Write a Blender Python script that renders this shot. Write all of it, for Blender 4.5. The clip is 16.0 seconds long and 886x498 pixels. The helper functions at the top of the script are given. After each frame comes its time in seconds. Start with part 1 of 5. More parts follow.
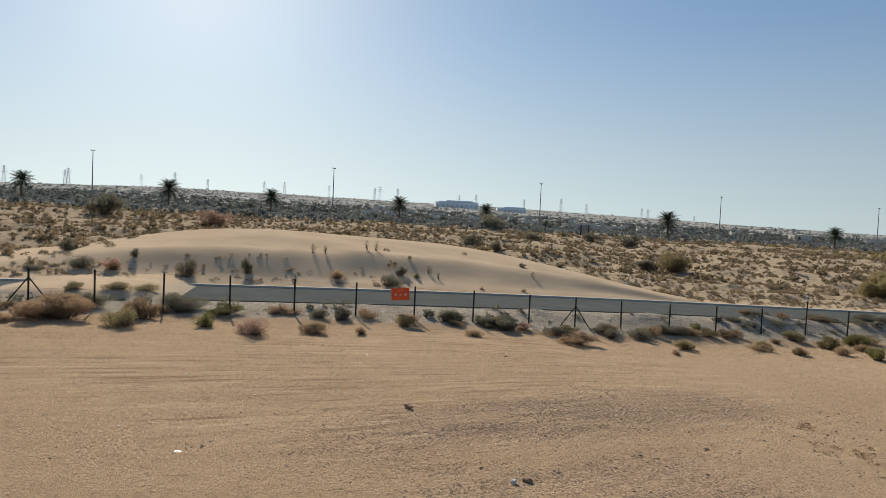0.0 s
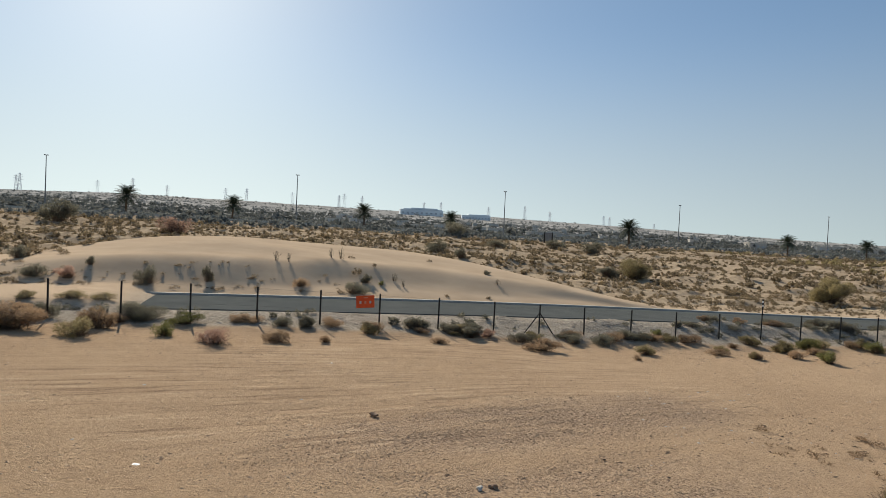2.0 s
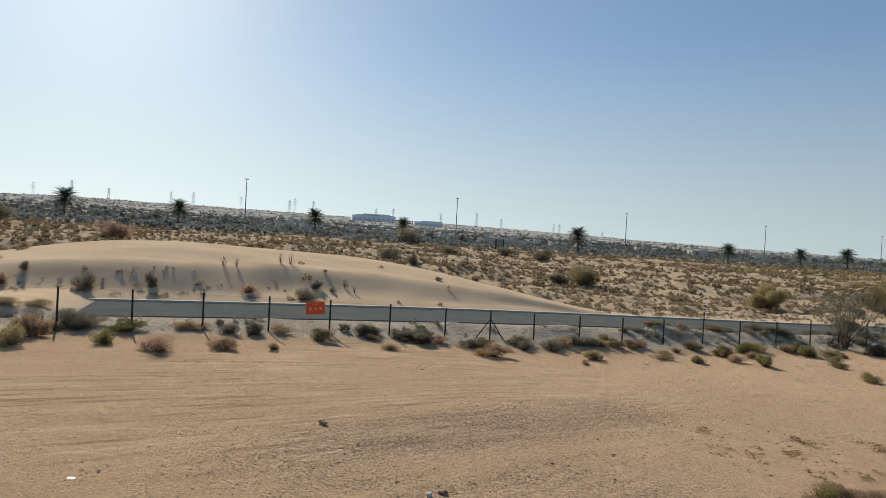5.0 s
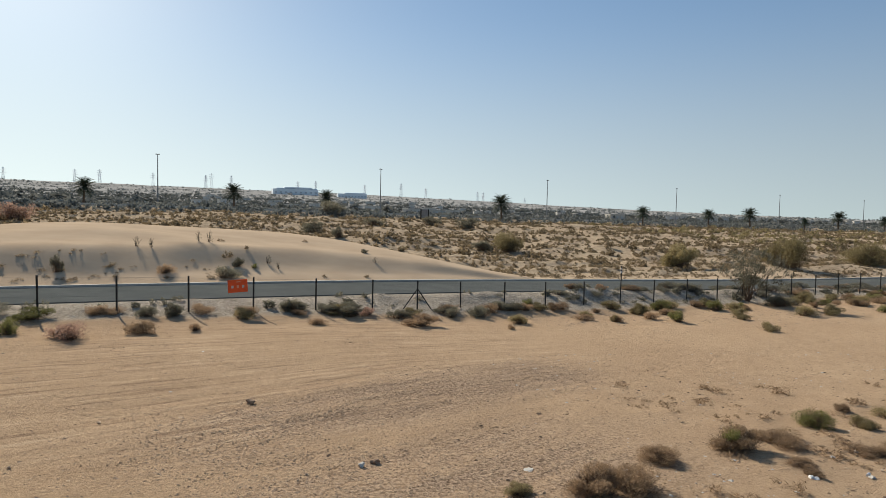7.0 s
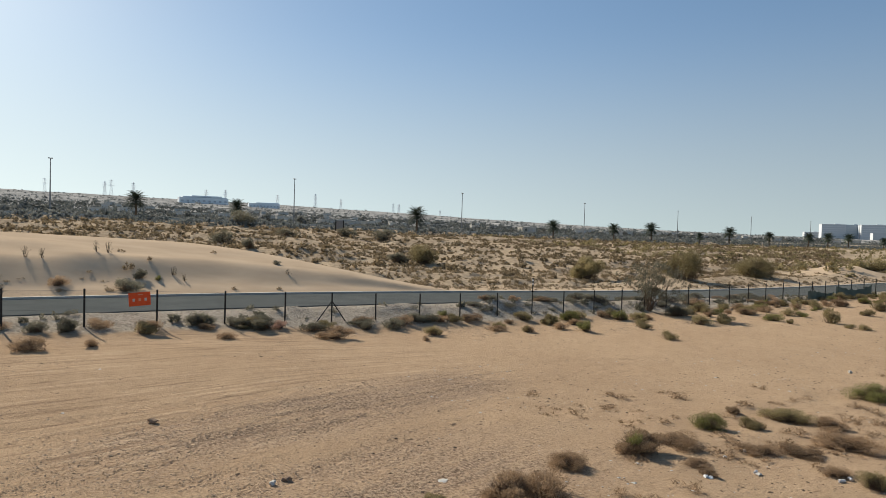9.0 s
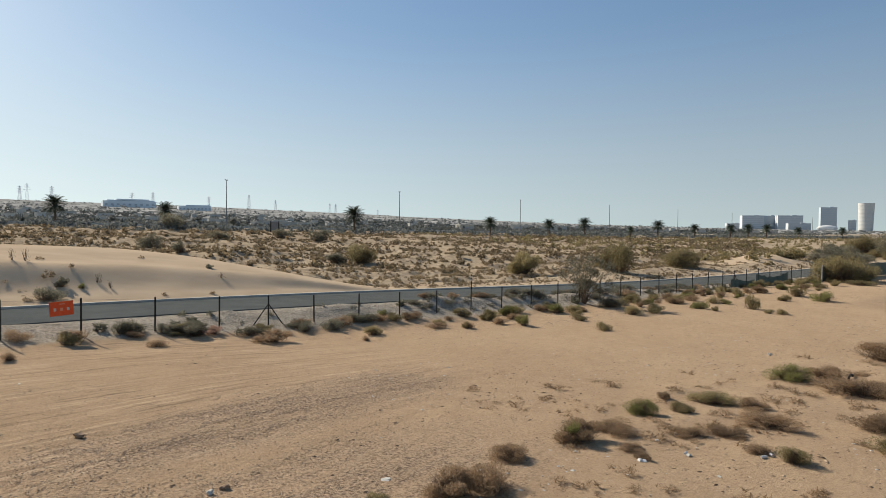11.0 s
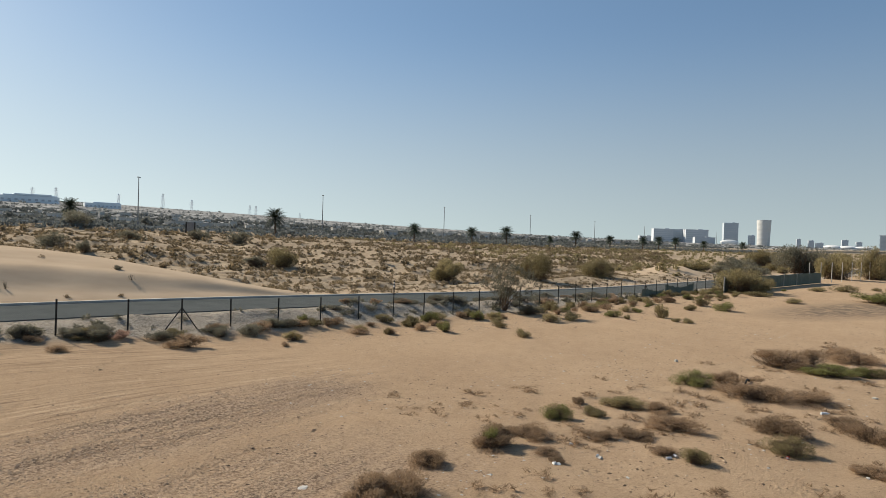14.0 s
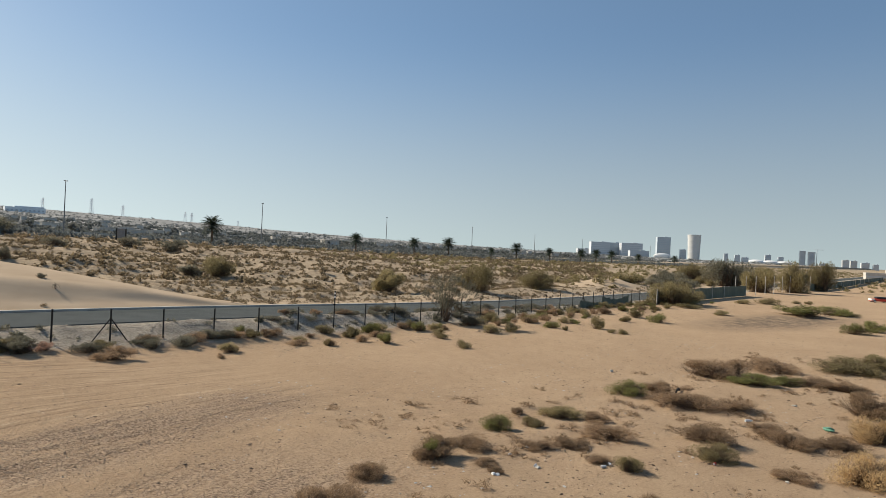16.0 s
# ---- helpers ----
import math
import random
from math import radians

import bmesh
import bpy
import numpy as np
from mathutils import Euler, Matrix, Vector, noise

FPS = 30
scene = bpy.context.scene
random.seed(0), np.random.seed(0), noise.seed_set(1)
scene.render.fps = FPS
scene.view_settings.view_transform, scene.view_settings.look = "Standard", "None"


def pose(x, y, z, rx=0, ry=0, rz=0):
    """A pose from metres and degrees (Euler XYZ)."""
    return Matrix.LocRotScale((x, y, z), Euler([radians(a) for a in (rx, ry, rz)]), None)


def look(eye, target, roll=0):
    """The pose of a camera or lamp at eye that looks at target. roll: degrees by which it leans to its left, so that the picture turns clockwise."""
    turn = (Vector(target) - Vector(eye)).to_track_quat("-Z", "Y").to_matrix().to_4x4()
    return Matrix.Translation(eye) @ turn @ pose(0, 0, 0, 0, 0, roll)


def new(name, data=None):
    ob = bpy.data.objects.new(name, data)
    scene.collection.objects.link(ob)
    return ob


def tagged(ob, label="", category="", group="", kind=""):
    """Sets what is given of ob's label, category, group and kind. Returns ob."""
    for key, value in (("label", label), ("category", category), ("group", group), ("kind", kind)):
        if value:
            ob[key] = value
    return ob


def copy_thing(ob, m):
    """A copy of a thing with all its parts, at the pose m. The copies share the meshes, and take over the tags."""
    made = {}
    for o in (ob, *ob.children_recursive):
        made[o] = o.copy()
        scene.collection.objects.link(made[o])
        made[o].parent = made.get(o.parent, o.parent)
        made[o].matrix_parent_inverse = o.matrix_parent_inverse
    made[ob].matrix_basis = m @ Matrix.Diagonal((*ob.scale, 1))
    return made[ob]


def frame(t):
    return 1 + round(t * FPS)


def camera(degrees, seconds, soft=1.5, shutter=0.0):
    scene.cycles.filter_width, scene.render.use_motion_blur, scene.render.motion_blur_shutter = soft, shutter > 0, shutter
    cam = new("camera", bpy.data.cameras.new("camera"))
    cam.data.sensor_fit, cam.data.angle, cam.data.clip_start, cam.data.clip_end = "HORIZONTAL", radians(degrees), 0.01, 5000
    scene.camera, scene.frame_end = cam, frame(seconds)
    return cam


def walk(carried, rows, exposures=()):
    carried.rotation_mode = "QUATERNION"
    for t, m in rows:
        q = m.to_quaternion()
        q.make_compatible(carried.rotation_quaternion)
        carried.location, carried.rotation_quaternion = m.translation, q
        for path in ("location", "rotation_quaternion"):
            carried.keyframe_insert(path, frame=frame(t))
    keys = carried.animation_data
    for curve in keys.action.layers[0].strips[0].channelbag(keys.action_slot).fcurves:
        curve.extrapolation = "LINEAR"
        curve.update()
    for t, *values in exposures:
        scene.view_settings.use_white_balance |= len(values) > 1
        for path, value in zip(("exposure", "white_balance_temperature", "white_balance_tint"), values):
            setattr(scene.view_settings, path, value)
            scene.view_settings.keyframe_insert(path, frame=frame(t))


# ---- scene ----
cam = camera(70.0, 16.0, soft=0.85)
PATH = [
    (0, pose(-0.006, 0.107, 5.003, 87.697, -2.602, 0.105)),
    (0.5, pose(-0.032, 0.096, 4.990, 88.517, -2.268, -0.738)),
    (1, pose(-0.031, 0.093, 4.990, 88.439, -2.401, -1.471)),
    (1.5, pose(-0.031, 0.080, 4.991, 88.587, -2.468, -2.339)),
    (2, pose(-0.024, 0.089, 4.994, 88.519, -2.669, -3.083)),
    (2.5, pose(-0.006, 0.084, 4.994, 88.951, -2.920, -4.602)),
    (3, pose(-0.015, 0.089, 4.984, 89.568, -3.026, -6.147)),
    (3.5, pose(-0.028, 0.101, 4.992, 89.240, -2.949, -6.178)),
    (4, pose(-0.031, 0.104, 4.999, 89.354, -2.977, -6.659)),
    (6.3, pose(0.044, 0.038, 4.967, 88.410, -1.306, -9.952)),
    (6.5, pose(0.034, 0.048, 4.982, 87.663, -0.373, -11.349)),
    (7, pose(0.047, 0.038, 4.997, 86.884, -1.181, -14.171)),
    (7.5, pose(0.016, 0.015, 4.995, 87.867, -1.807, -17.556)),
    (8, pose(-0.005, 0.017, 5.011, 87.763, -2.499, -19.383)),
    (8.5, pose(-0.053, -0.126, 4.995, 88.378, -2.398, -19.893)),
    (9, pose(0.027, -0.007, 5.010, 88.138, -1.775, -21.797)),
    (9.5, pose(0.017, -0.004, 5.003, 88.021, -0.826, -23.852)),
    (9.7, pose(0.046, -0.015, 4.986, 87.995, -0.607, -24.495)),
    (12, pose(0.037, -0.062, 5.005, 88.916, -0.927, -29.607)),
    (12.5, pose(0.028, -0.074, 5.007, 89.486, -1.091, -31.044)),
    (13, pose(0.019, -0.070, 5.016, 88.987, -1.850, -32.388)),
    (13.5, pose(0.005, -0.059, 5.010, 88.997, -2.169, -33.373)),
    (14, pose(0.007, -0.100, 5.001, 88.817, -1.940, -34.280)),
    (14.5, pose(-0.002, -0.094, 5.014, 88.920, -2.194, -35.771)),
    (15, pose(-0.003, -0.106, 5.013, 89.399, -2.215, -36.859)),
    (15.5, pose(-0.022, -0.122, 5.021, 89.966, -2.232, -37.892)),
    (16, pose(-0.036, -0.147, 5.029, 89.989, -2.648, -39.517)),
]
# stops: the camera closes down a little towards the sun
walk(cam, PATH, ((0, 0.28), (4, 0.3), (7, 0.38), (10, 0.39), (16, 0.36)))

# ---- daylight ----
SUN_AZ, SUN_EL = -22.0, 32.0
world = bpy.data.worlds.new("desert_sky")
scene.world = world
world.use_nodes = True
wn = world.node_tree
sky = wn.nodes.new("ShaderNodeTexSky")
sky.sky_type, sky.sun_disc = "NISHITA", False
sky.sun_elevation, sky.sun_rotation = radians(SUN_EL), radians(SUN_AZ)
sky.altitude, sky.air_density, sky.dust_density, sky.ozone_density = 0.0, 0.8, 0.35, 2.6
# dust hides the lowest band of the sky: what is seen there is the sky a few degrees higher
way = wn.nodes.new("ShaderNodeTexCoord")
lift = wn.nodes.new("ShaderNodeVectorMath")
lift.operation = "ADD"
lift.inputs[1].default_value = (0, 0, 0.1)
wn.links.new(way.outputs["Generated"], lift.inputs[0])
wn.links.new(lift.outputs[0], sky.inputs[0])
# a dusty sky: its brightness is evened out, its colour fades towards the horizon
split = wn.nodes.new("ShaderNodeSeparateColor")
split.mode = "HSV"
even = wn.nodes.new("ShaderNodeMath")
even.operation = "POWER"
even.inputs[1].default_value = 0.72
haze = wn.nodes.new("ShaderNodeMath")
haze.operation = "MULTIPLY"
high = wn.nodes.new("ShaderNodeSeparateXYZ")
pale = wn.nodes.new("ShaderNodeMapRange")
pale.interpolation_type = "SMOOTHSTEP"
pale.inputs["From Max"].default_value, pale.inputs["To Min"].default_value, pale.inputs["To Max"].default_value = 0.34, 0.42, 0.95
wn.links.new(way.outputs["Generated"], high.inputs[0])
wn.links.new(high.outputs[2], pale.inputs["Value"])
wn.links.new(pale.outputs[0], haze.inputs[1])
dim = wn.nodes.new("ShaderNodeMapRange")
dim.interpolation_type = "SMOOTHSTEP"
dim.inputs["From Max"].default_value, dim.inputs["To Min"].default_value, dim.inputs["To Max"].default_value = 0.28, 0.84, 1.0
wn.links.new(high.outputs[2], dim.inputs["Value"])
thick = wn.nodes.new("ShaderNodeMath")
thick.operation = "MULTIPLY"
join = wn.nodes.new("ShaderNodeCombineColor")
join.mode = "HSV"
tone = wn.nodes.new("ShaderNodeMix")
tone.data_type, tone.blend_type = "RGBA", "MULTIPLY"
tone.inputs[0].default_value = 1.0
tone.inputs[7].default_value = (0.935, 0.985, 0.89, 1)
wn.links.new(sky.outputs[0], split.inputs[0])
wn.links.new(split.outputs[0], join.inputs[0])
wn.links.new(split.outputs[1], haze.inputs[0])
wn.links.new(haze.outputs[0], join.inputs[1])
wn.links.new(split.outputs[2], even.inputs[0])
wn.links.new(even.outputs[0], thick.inputs[0])
wn.links.new(dim.outputs[0], thick.inputs[1])
wn.links.new(thick.outputs[0], join.inputs[2])
wn.links.new(join.outputs[0], tone.inputs[6])
wn.links.new(tone.outputs[2], wn.nodes["Background"].inputs[0])
wn.nodes["Background"].inputs[1].default_value = 0.166

sun_data = bpy.data.lights.new("sun", "SUN")
sun_data.energy, sun_data.angle, sun_data.color = 5.0, radians(1.0), (1.0, 0.905, 0.76)
sun = new("sun", sun_data)
a, e = radians(SUN_AZ), radians(SUN_EL)
sun.matrix_world = look((0, 0, 60), (-math.sin(a) * math.cos(e), -math.cos(a) * math.cos(e), 60 - math.sin(e)))


# ---- materials ----
def nodes(name, rough=0.85, metal=0.0):
    m = bpy.data.materials.new(name)
    m.use_nodes = True
    b = m.node_tree.nodes["Principled BSDF"]
    b.inputs["Roughness"].default_value, b.inputs["Metallic"].default_value = rough, metal
    b.inputs["Specular IOR Level"].default_value = 0.25
    return m, m.node_tree, b


def tex(nt, scale, detail=4.0, rough=0.55, stretch=(1, 1, 1), where="Object"):
    co = nt.nodes.new("ShaderNodeTexCoord")
    mp = nt.nodes.new("ShaderNodeMapping")
    mp.inputs["Scale"].default_value = stretch
    n = nt.nodes.new("ShaderNodeTexNoise")
    n.inputs["Scale"].default_value, n.inputs["Detail"].default_value, n.inputs["Roughness"].default_value = scale, detail, rough
    nt.links.new(co.outputs[where], mp.inputs["Vector"])
    nt.links.new(mp.outputs[0], n.inputs["Vector"])
    return n.outputs["Fac"]


def ramp(nt, fac, stops):
    r = nt.nodes.new("ShaderNodeValToRGB")
    while len(r.color_ramp.elements) < len(stops):
        r.color_ramp.elements.new(0.5)
    for el, (p, c) in zip(r.color_ramp.elements, stops):
        el.position, el.color = p, (*c, 1)
    nt.links.new(fac, r.inputs[0])
    return r.outputs[0]


def mix(nt, fac, a, b, kind="MIX"):
    m = nt.nodes.new("ShaderNodeMix")
    m.data_type, m.blend_type = "RGBA", kind
    for sock, val in ((m.inputs[0], fac), (m.inputs[6], a), (m.inputs[7], b)):
        if isinstance(val, (int, float)):
            sock.default_value = val
        elif isinstance(val, tuple):
            sock.default_value = (*val, 1)
        else:
            nt.links.new(val, sock)
    return m.outputs[2]


def bump(nt, b, height, strength, distance):
    n = nt.nodes.new("ShaderNodeBump")
    n.inputs["Strength"].default_value, n.inputs["Distance"].default_value = strength, distance
    nt.links.new(height, n.inputs["Height"])
    nt.links.new(n.outputs[0], b.inputs["Normal"])


def plain(name, dark, light, scale=6.0, rough=0.8, metal=0.0, relief=0.3, depth=0.01, grain=5.0):
    """A weathered surface: two tones at two scales, and fine relief."""
    m, nt, b = nodes(name, rough, metal)
    big = ramp(nt, tex(nt, scale), [(0.3, dark), (0.7, light)])
    fine = tex(nt, scale * grain, 3.0)
    col = mix(nt, 0.35, big, ramp(nt, fine, [(0.3, dark), (0.72, light)]))
    nt.links.new(col, b.inputs["Base Color"])
    bump(nt, b, fine, relief, depth)
    return m


def leafy(name, dark, light, through_light=0.25):
    """Leaves or twigs, each clump and each blade of its own tone."""
    m, nt, b = nodes(name, 0.8)
    g = nt.nodes.new("ShaderNodeNewGeometry")
    o = nt.nodes.new("ShaderNodeObjectInfo")
    c = ramp(nt, g.outputs["Random Per Island"], [(0.0, dark), (1.0, light)])
    h = nt.nodes.new("ShaderNodeHueSaturation")
    v = nt.nodes.new("ShaderNodeMapRange")
    v.inputs["To Min"].default_value, v.inputs["To Max"].default_value = 0.75, 1.25
    nt.links.new(o.outputs["Random"], v.inputs["Value"])
    nt.links.new(v.outputs[0], h.inputs["Value"])
    nt.links.new(c, h.inputs["Color"])
    nt.links.new(h.outputs[0], b.inputs["Base Color"])
    t = nt.nodes.new("ShaderNodeBsdfTranslucent")
    nt.links.new(h.outputs[0], t.inputs["Color"])
    s = nt.nodes.new("ShaderNodeMixShader")
    s.inputs[0].default_value = through_light
    nt.links.new(b.outputs[0], s.inputs[1])
    nt.links.new(t.outputs[0], s.inputs[2])
    nt.links.new(s.outputs[0], nt.nodes["Material Output"].inputs["Surface"])
    return m


def attr(nt, name):
    n = nt.nodes.new("ShaderNodeAttribute")
    n.attribute_name = name
    return n.outputs["Fac"]


def math_node(nt, op, a, b):
    n = nt.nodes.new("ShaderNodeMath")
    n.operation, n.use_clamp = op, True
    for sock, val in zip(n.inputs, (a, b)):
        if isinstance(val, (int, float)):
            sock.default_value = val
        else:
            nt.links.new(val, sock)
    return n.outputs[0]


def land_material():
    m, nt, b = nodes("desert_ground", 0.95)
    b.inputs["Specular IOR Level"].default_value = 0.0
    broad, mid, fine = tex(nt, 0.16, 5), tex(nt, 1.3, 6, 0.62), tex(nt, 9, 5, 0.7)
    grit = tex(nt, 30, 4, 0.75)
    # thin broken lines that wheels have drawn along the yard
    lane = nt.nodes.new("ShaderNodeAttribute")
    lane.attribute_name = "lane"

    def along(scale, stretch, detail, rough):
        mp = nt.nodes.new("ShaderNodeMapping")
        mp.inputs["Scale"].default_value = stretch
        n = nt.nodes.new("ShaderNodeTexNoise")
        n.inputs["Scale"].default_value, n.inputs["Detail"].default_value, n.inputs["Roughness"].default_value = scale, detail, rough
        nt.links.new(lane.outputs["Vector"], mp.inputs["Vector"])
        nt.links.new(mp.outputs[0], n.inputs["Vector"])
        return n.outputs["Fac"]

    streak = along(1.0, (0.16, 2.6, 1), 5, 0.6)
    line = along(1.0, (0.24, 4.6, 1), 4, 0.6)
    speck = tex(nt, 12, 4, 0.65)
    clod = tex(nt, 4.2, 5, 0.7, (0.6, 1.4, 1))
    yard = ramp(nt, broad, [(0.34, (0.39, 0.262, 0.158)), (0.66, (0.52, 0.37, 0.232))])
    yard = mix(nt, 0.5, yard, ramp(nt, mid, [(0.3, (0.36, 0.24, 0.145)), (0.72, (0.54, 0.39, 0.25))]))
    yard = mix(nt, math_node(nt, "MULTIPLY", attr(nt, "track"), 0.42), yard, ramp(nt, streak, [(0.36, (0.31, 0.21, 0.135)), (0.5, (0.47, 0.335, 0.215)), (0.62, (0.60, 0.44, 0.29))]))
    yard = mix(nt, 0.24, yard, ramp(nt, speck, [(0.36, (0.20, 0.137, 0.09)), (0.46, (0.46, 0.328, 0.21)), (0.60, (0.60, 0.45, 0.305))]))
    yard = mix(nt, 0.3, yard, ramp(nt, grit, [(0.36, (0.24, 0.165, 0.105)), (0.5, (0.48, 0.34, 0.22)), (0.64, (0.62, 0.47, 0.32))]))
    yard = mix(nt, ramp(nt, clod, [(0.60, (0, 0, 0)), (0.66, (0.6, 0.6, 0.6))]), yard, (0.25, 0.17, 0.11))
    gravel = ramp(nt, speck, [(0.38, (0.14, 0.095, 0.065)), (0.47, (0.28, 0.20, 0.138)), (0.58, (0.46, 0.335, 0.228))])
    g = math_node(nt, "MULTIPLY", attr(nt, "gravel"), ramp(nt, streak, [(0.40, (0.4, 0.4, 0.4)), (0.55, (1, 1, 1))]))
    yard = mix(nt, g, yard, gravel)
    # rut shading put into the colour: dark lips and pale crests of the tracks
    lip_shade = math_node(nt, "MULTIPLY", ramp(nt, line, [(0.565, (0, 0, 0)), (0.61, (1, 1, 1))]), ramp(nt, speck, [(0.40, (0.35, 0.35, 0.35)), (0.56, (0.95, 0.95, 0.95))]))
    yard = mix(nt, math_node(nt, "MULTIPLY", lip_shade, attr(nt, "track")), yard, (0.28, 0.194, 0.128))
    crest_light = math_node(nt, "MULTIPLY", ramp(nt, line, [(0.36, (0.6, 0.6, 0.6)), (0.41, (0, 0, 0))]), attr(nt, "track"))
    yard = mix(nt, crest_light, yard, (0.60, 0.45, 0.305))
    yard = mix(nt, math_node(nt, "MULTIPLY", attr(nt, "stain"), ramp(nt, mid, [(0.35, (0.2, 0.2, 0.2)), (0.6, (0.9, 0.9, 0.9))])), yard, (0.15, 0.12, 0.095))
    rubble = mix(nt, 0.6, ramp(nt, mid, [(0.36, (0.28, 0.235, 0.18)), (0.64, (0.52, 0.45, 0.36))]), ramp(nt, fine, [(0.40, (0.17, 0.14, 0.106)), (0.56, (0.57, 0.50, 0.405))]))
    plain_c = mix(nt, 0.55, ramp(nt, broad, [(0.34, (0.33, 0.25, 0.17)), (0.66, (0.47, 0.37, 0.255))]), ramp(nt, mid, [(0.36, (0.24, 0.185, 0.125)), (0.64, (0.53, 0.42, 0.295))]))
    # haze put into the colour: the far sand turns grey with distance
    far_haze = ramp(nt, tex(nt, 0.03, 7, 0.72), [(0.40, (0.17, 0.17, 0.165)), (0.60, (0.42, 0.41, 0.385))])
    blown = ramp(nt, tex(nt, 0.35, 4, 0.5, (1, 2, 1)), [(0.3, (0.46, 0.348, 0.24)), (0.7, (0.53, 0.41, 0.288))])
    col = mix(nt, attr(nt, "verge"), yard, rubble)
    col = mix(nt, attr(nt, "plain"), col, plain_c)
    col = mix(nt, attr(nt, "far"), col, far_haze)
    col = mix(nt, attr(nt, "blown"), col, blown)
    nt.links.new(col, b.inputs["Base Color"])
    h = mix(nt, 0.35, mix(nt, 0.5, fine, clod), grit)
    h = mix(nt, math_node(nt, "MULTIPLY", attr(nt, "gravel"), 0.45), h, speck)
    soft = math_node(nt, "SUBTRACT", 1.0, math_node(nt, "MULTIPLY", attr(nt, "blown"), 0.85))
    n = nt.nodes.new("ShaderNodeBump")
    n.inputs["Distance"].default_value = 0.16
    nt.links.new(soft, n.inputs["Strength"])
    nt.links.new(h, n.inputs["Height"])
    nt.links.new(n.outputs[0], b.inputs["Normal"])
    return m


MAT_LAND = land_material()
MAT_ASPHALT = plain("worn_asphalt", (0.075, 0.082, 0.08), (0.115, 0.122, 0.117), 0.8, 0.95, grain=30)
MAT_ASPHALT.node_tree.nodes["Principled BSDF"].inputs["Specular IOR Level"].default_value = 0.0
MAT_KERB = plain("pale_concrete", (0.40, 0.38, 0.34), (0.58, 0.55, 0.49), 1.2, 0.9)
MAT_POST = plain("dark_steel_post", (0.018, 0.019, 0.02), (0.05, 0.047, 0.042), 9, 0.7, 0.3)
MAT_WIRE = plain("grey_wire", (0.12, 0.12, 0.12), (0.22, 0.22, 0.21), 20, 0.6, 0.6)
MAT_ORANGE = plain("orange_board", (0.62, 0.075, 0.02), (0.74, 0.11, 0.03), 4, 0.6)
MAT_FADED = plain("faded_orange_mark", (0.62, 0.24, 0.14), (0.7, 0.32, 0.2), 4, 0.6)
MAT_WHITE = plain("white_paint", (0.62, 0.62, 0.6), (0.8, 0.8, 0.78), 3, 0.6)
MAT_BLACK = plain("black_paint", (0.02, 0.02, 0.02), (0.045, 0.045, 0.045), 3, 0.6)
MAT_STONE = leafy("loose_stones", (0.24, 0.162, 0.105), (0.54, 0.385, 0.25), 0.0)
MAT_CLOD = leafy("earth_clods", (0.20, 0.14, 0.09), (0.50, 0.37, 0.245), 0.0)
MAT_RUBBLE = leafy("pale_rubble", (0.20, 0.16, 0.12), (0.58, 0.50, 0.41), 0.0)
MAT_LAMP = plain("galvanised_pole", (0.16, 0.165, 0.17), (0.28, 0.28, 0.28), 2, 0.6, 0.4)
# pale to blend with the sky: haze put into the steel's colour
MAT_PYLON = plain("hazy_steel_lattice", (0.66, 0.68, 0.7), (0.76, 0.77, 0.79), 0.5, 0.6, 0.0)
MAT_BARK = plain("bark", (0.07, 0.05, 0.035), (0.16, 0.12, 0.085), 8, 0.95)
MAT_TWIG = plain("dry_twigs", (0.09, 0.06, 0.04), (0.19, 0.135, 0.09), 12, 0.95)
MAT_DEBRIS = leafy("dead_bits", (0.07, 0.045, 0.03), (0.28, 0.19, 0.12), 0.0)
MAT_FROND = leafy("palm_fronds", (0.028, 0.042, 0.026), (0.065, 0.082, 0.05), 0.08)
LEAVES = {
    "b": leafy("dry_brown_twigs", (0.245, 0.162, 0.096), (0.42, 0.30, 0.188), 0.5),
    "t": leafy("straw_twigs", (0.44, 0.30, 0.145), (0.60, 0.44, 0.24), 0.5),
    "p": leafy("russet_twigs", (0.31, 0.19, 0.14), (0.48, 0.325, 0.245), 0.5),
    "g": leafy("green_leaves", (0.12, 0.125, 0.042), (0.28, 0.265, 0.10), 0.5),
    "o": leafy("olive_leaves", (0.18, 0.15, 0.07), (0.36, 0.295, 0.155), 0.5),
    "d": leafy("grey_green_leaves", (0.12, 0.115, 0.082), (0.25, 0.23, 0.165), 0.45),
}
MAT_SCRUB = leafy("desert_scrub", (0.14, 0.108, 0.065), (0.36, 0.275, 0.165), 0.35)
# both scrubs lightened and greyed: distance haze put into the leaf colour
MAT_HAZY_SCRUB = leafy("hazy_scrub", (0.17, 0.18, 0.175), (0.27, 0.275, 0.26), 0.3)
MAT_FAR_SCRUB = leafy("far_scrub", (0.10, 0.115, 0.11), (0.24, 0.245, 0.225), 0.3)


# ---- building helpers ----
def part(name, bm, material, parent, label=""):
    me = bpy.data.meshes.new(name)
    bm.to_mesh(me)
    bm.free()
    me.materials.append(material)
    ob = new(name, me)
    ob.parent = parent
    if label:
        tagged(ob, label)
    return ob


def raw(name, verts, faces, material, parent=None, smooth=False):
    me = bpy.data.meshes.new(name)
    me.from_pydata([tuple(p) for p in verts], [], faces)
    me.materials.append(material)
    if smooth:
        me.polygons.foreach_set("use_smooth", [True] * len(me.polygons))
    me.update()
    ob = new(name, me)
    ob.parent = parent
    return ob


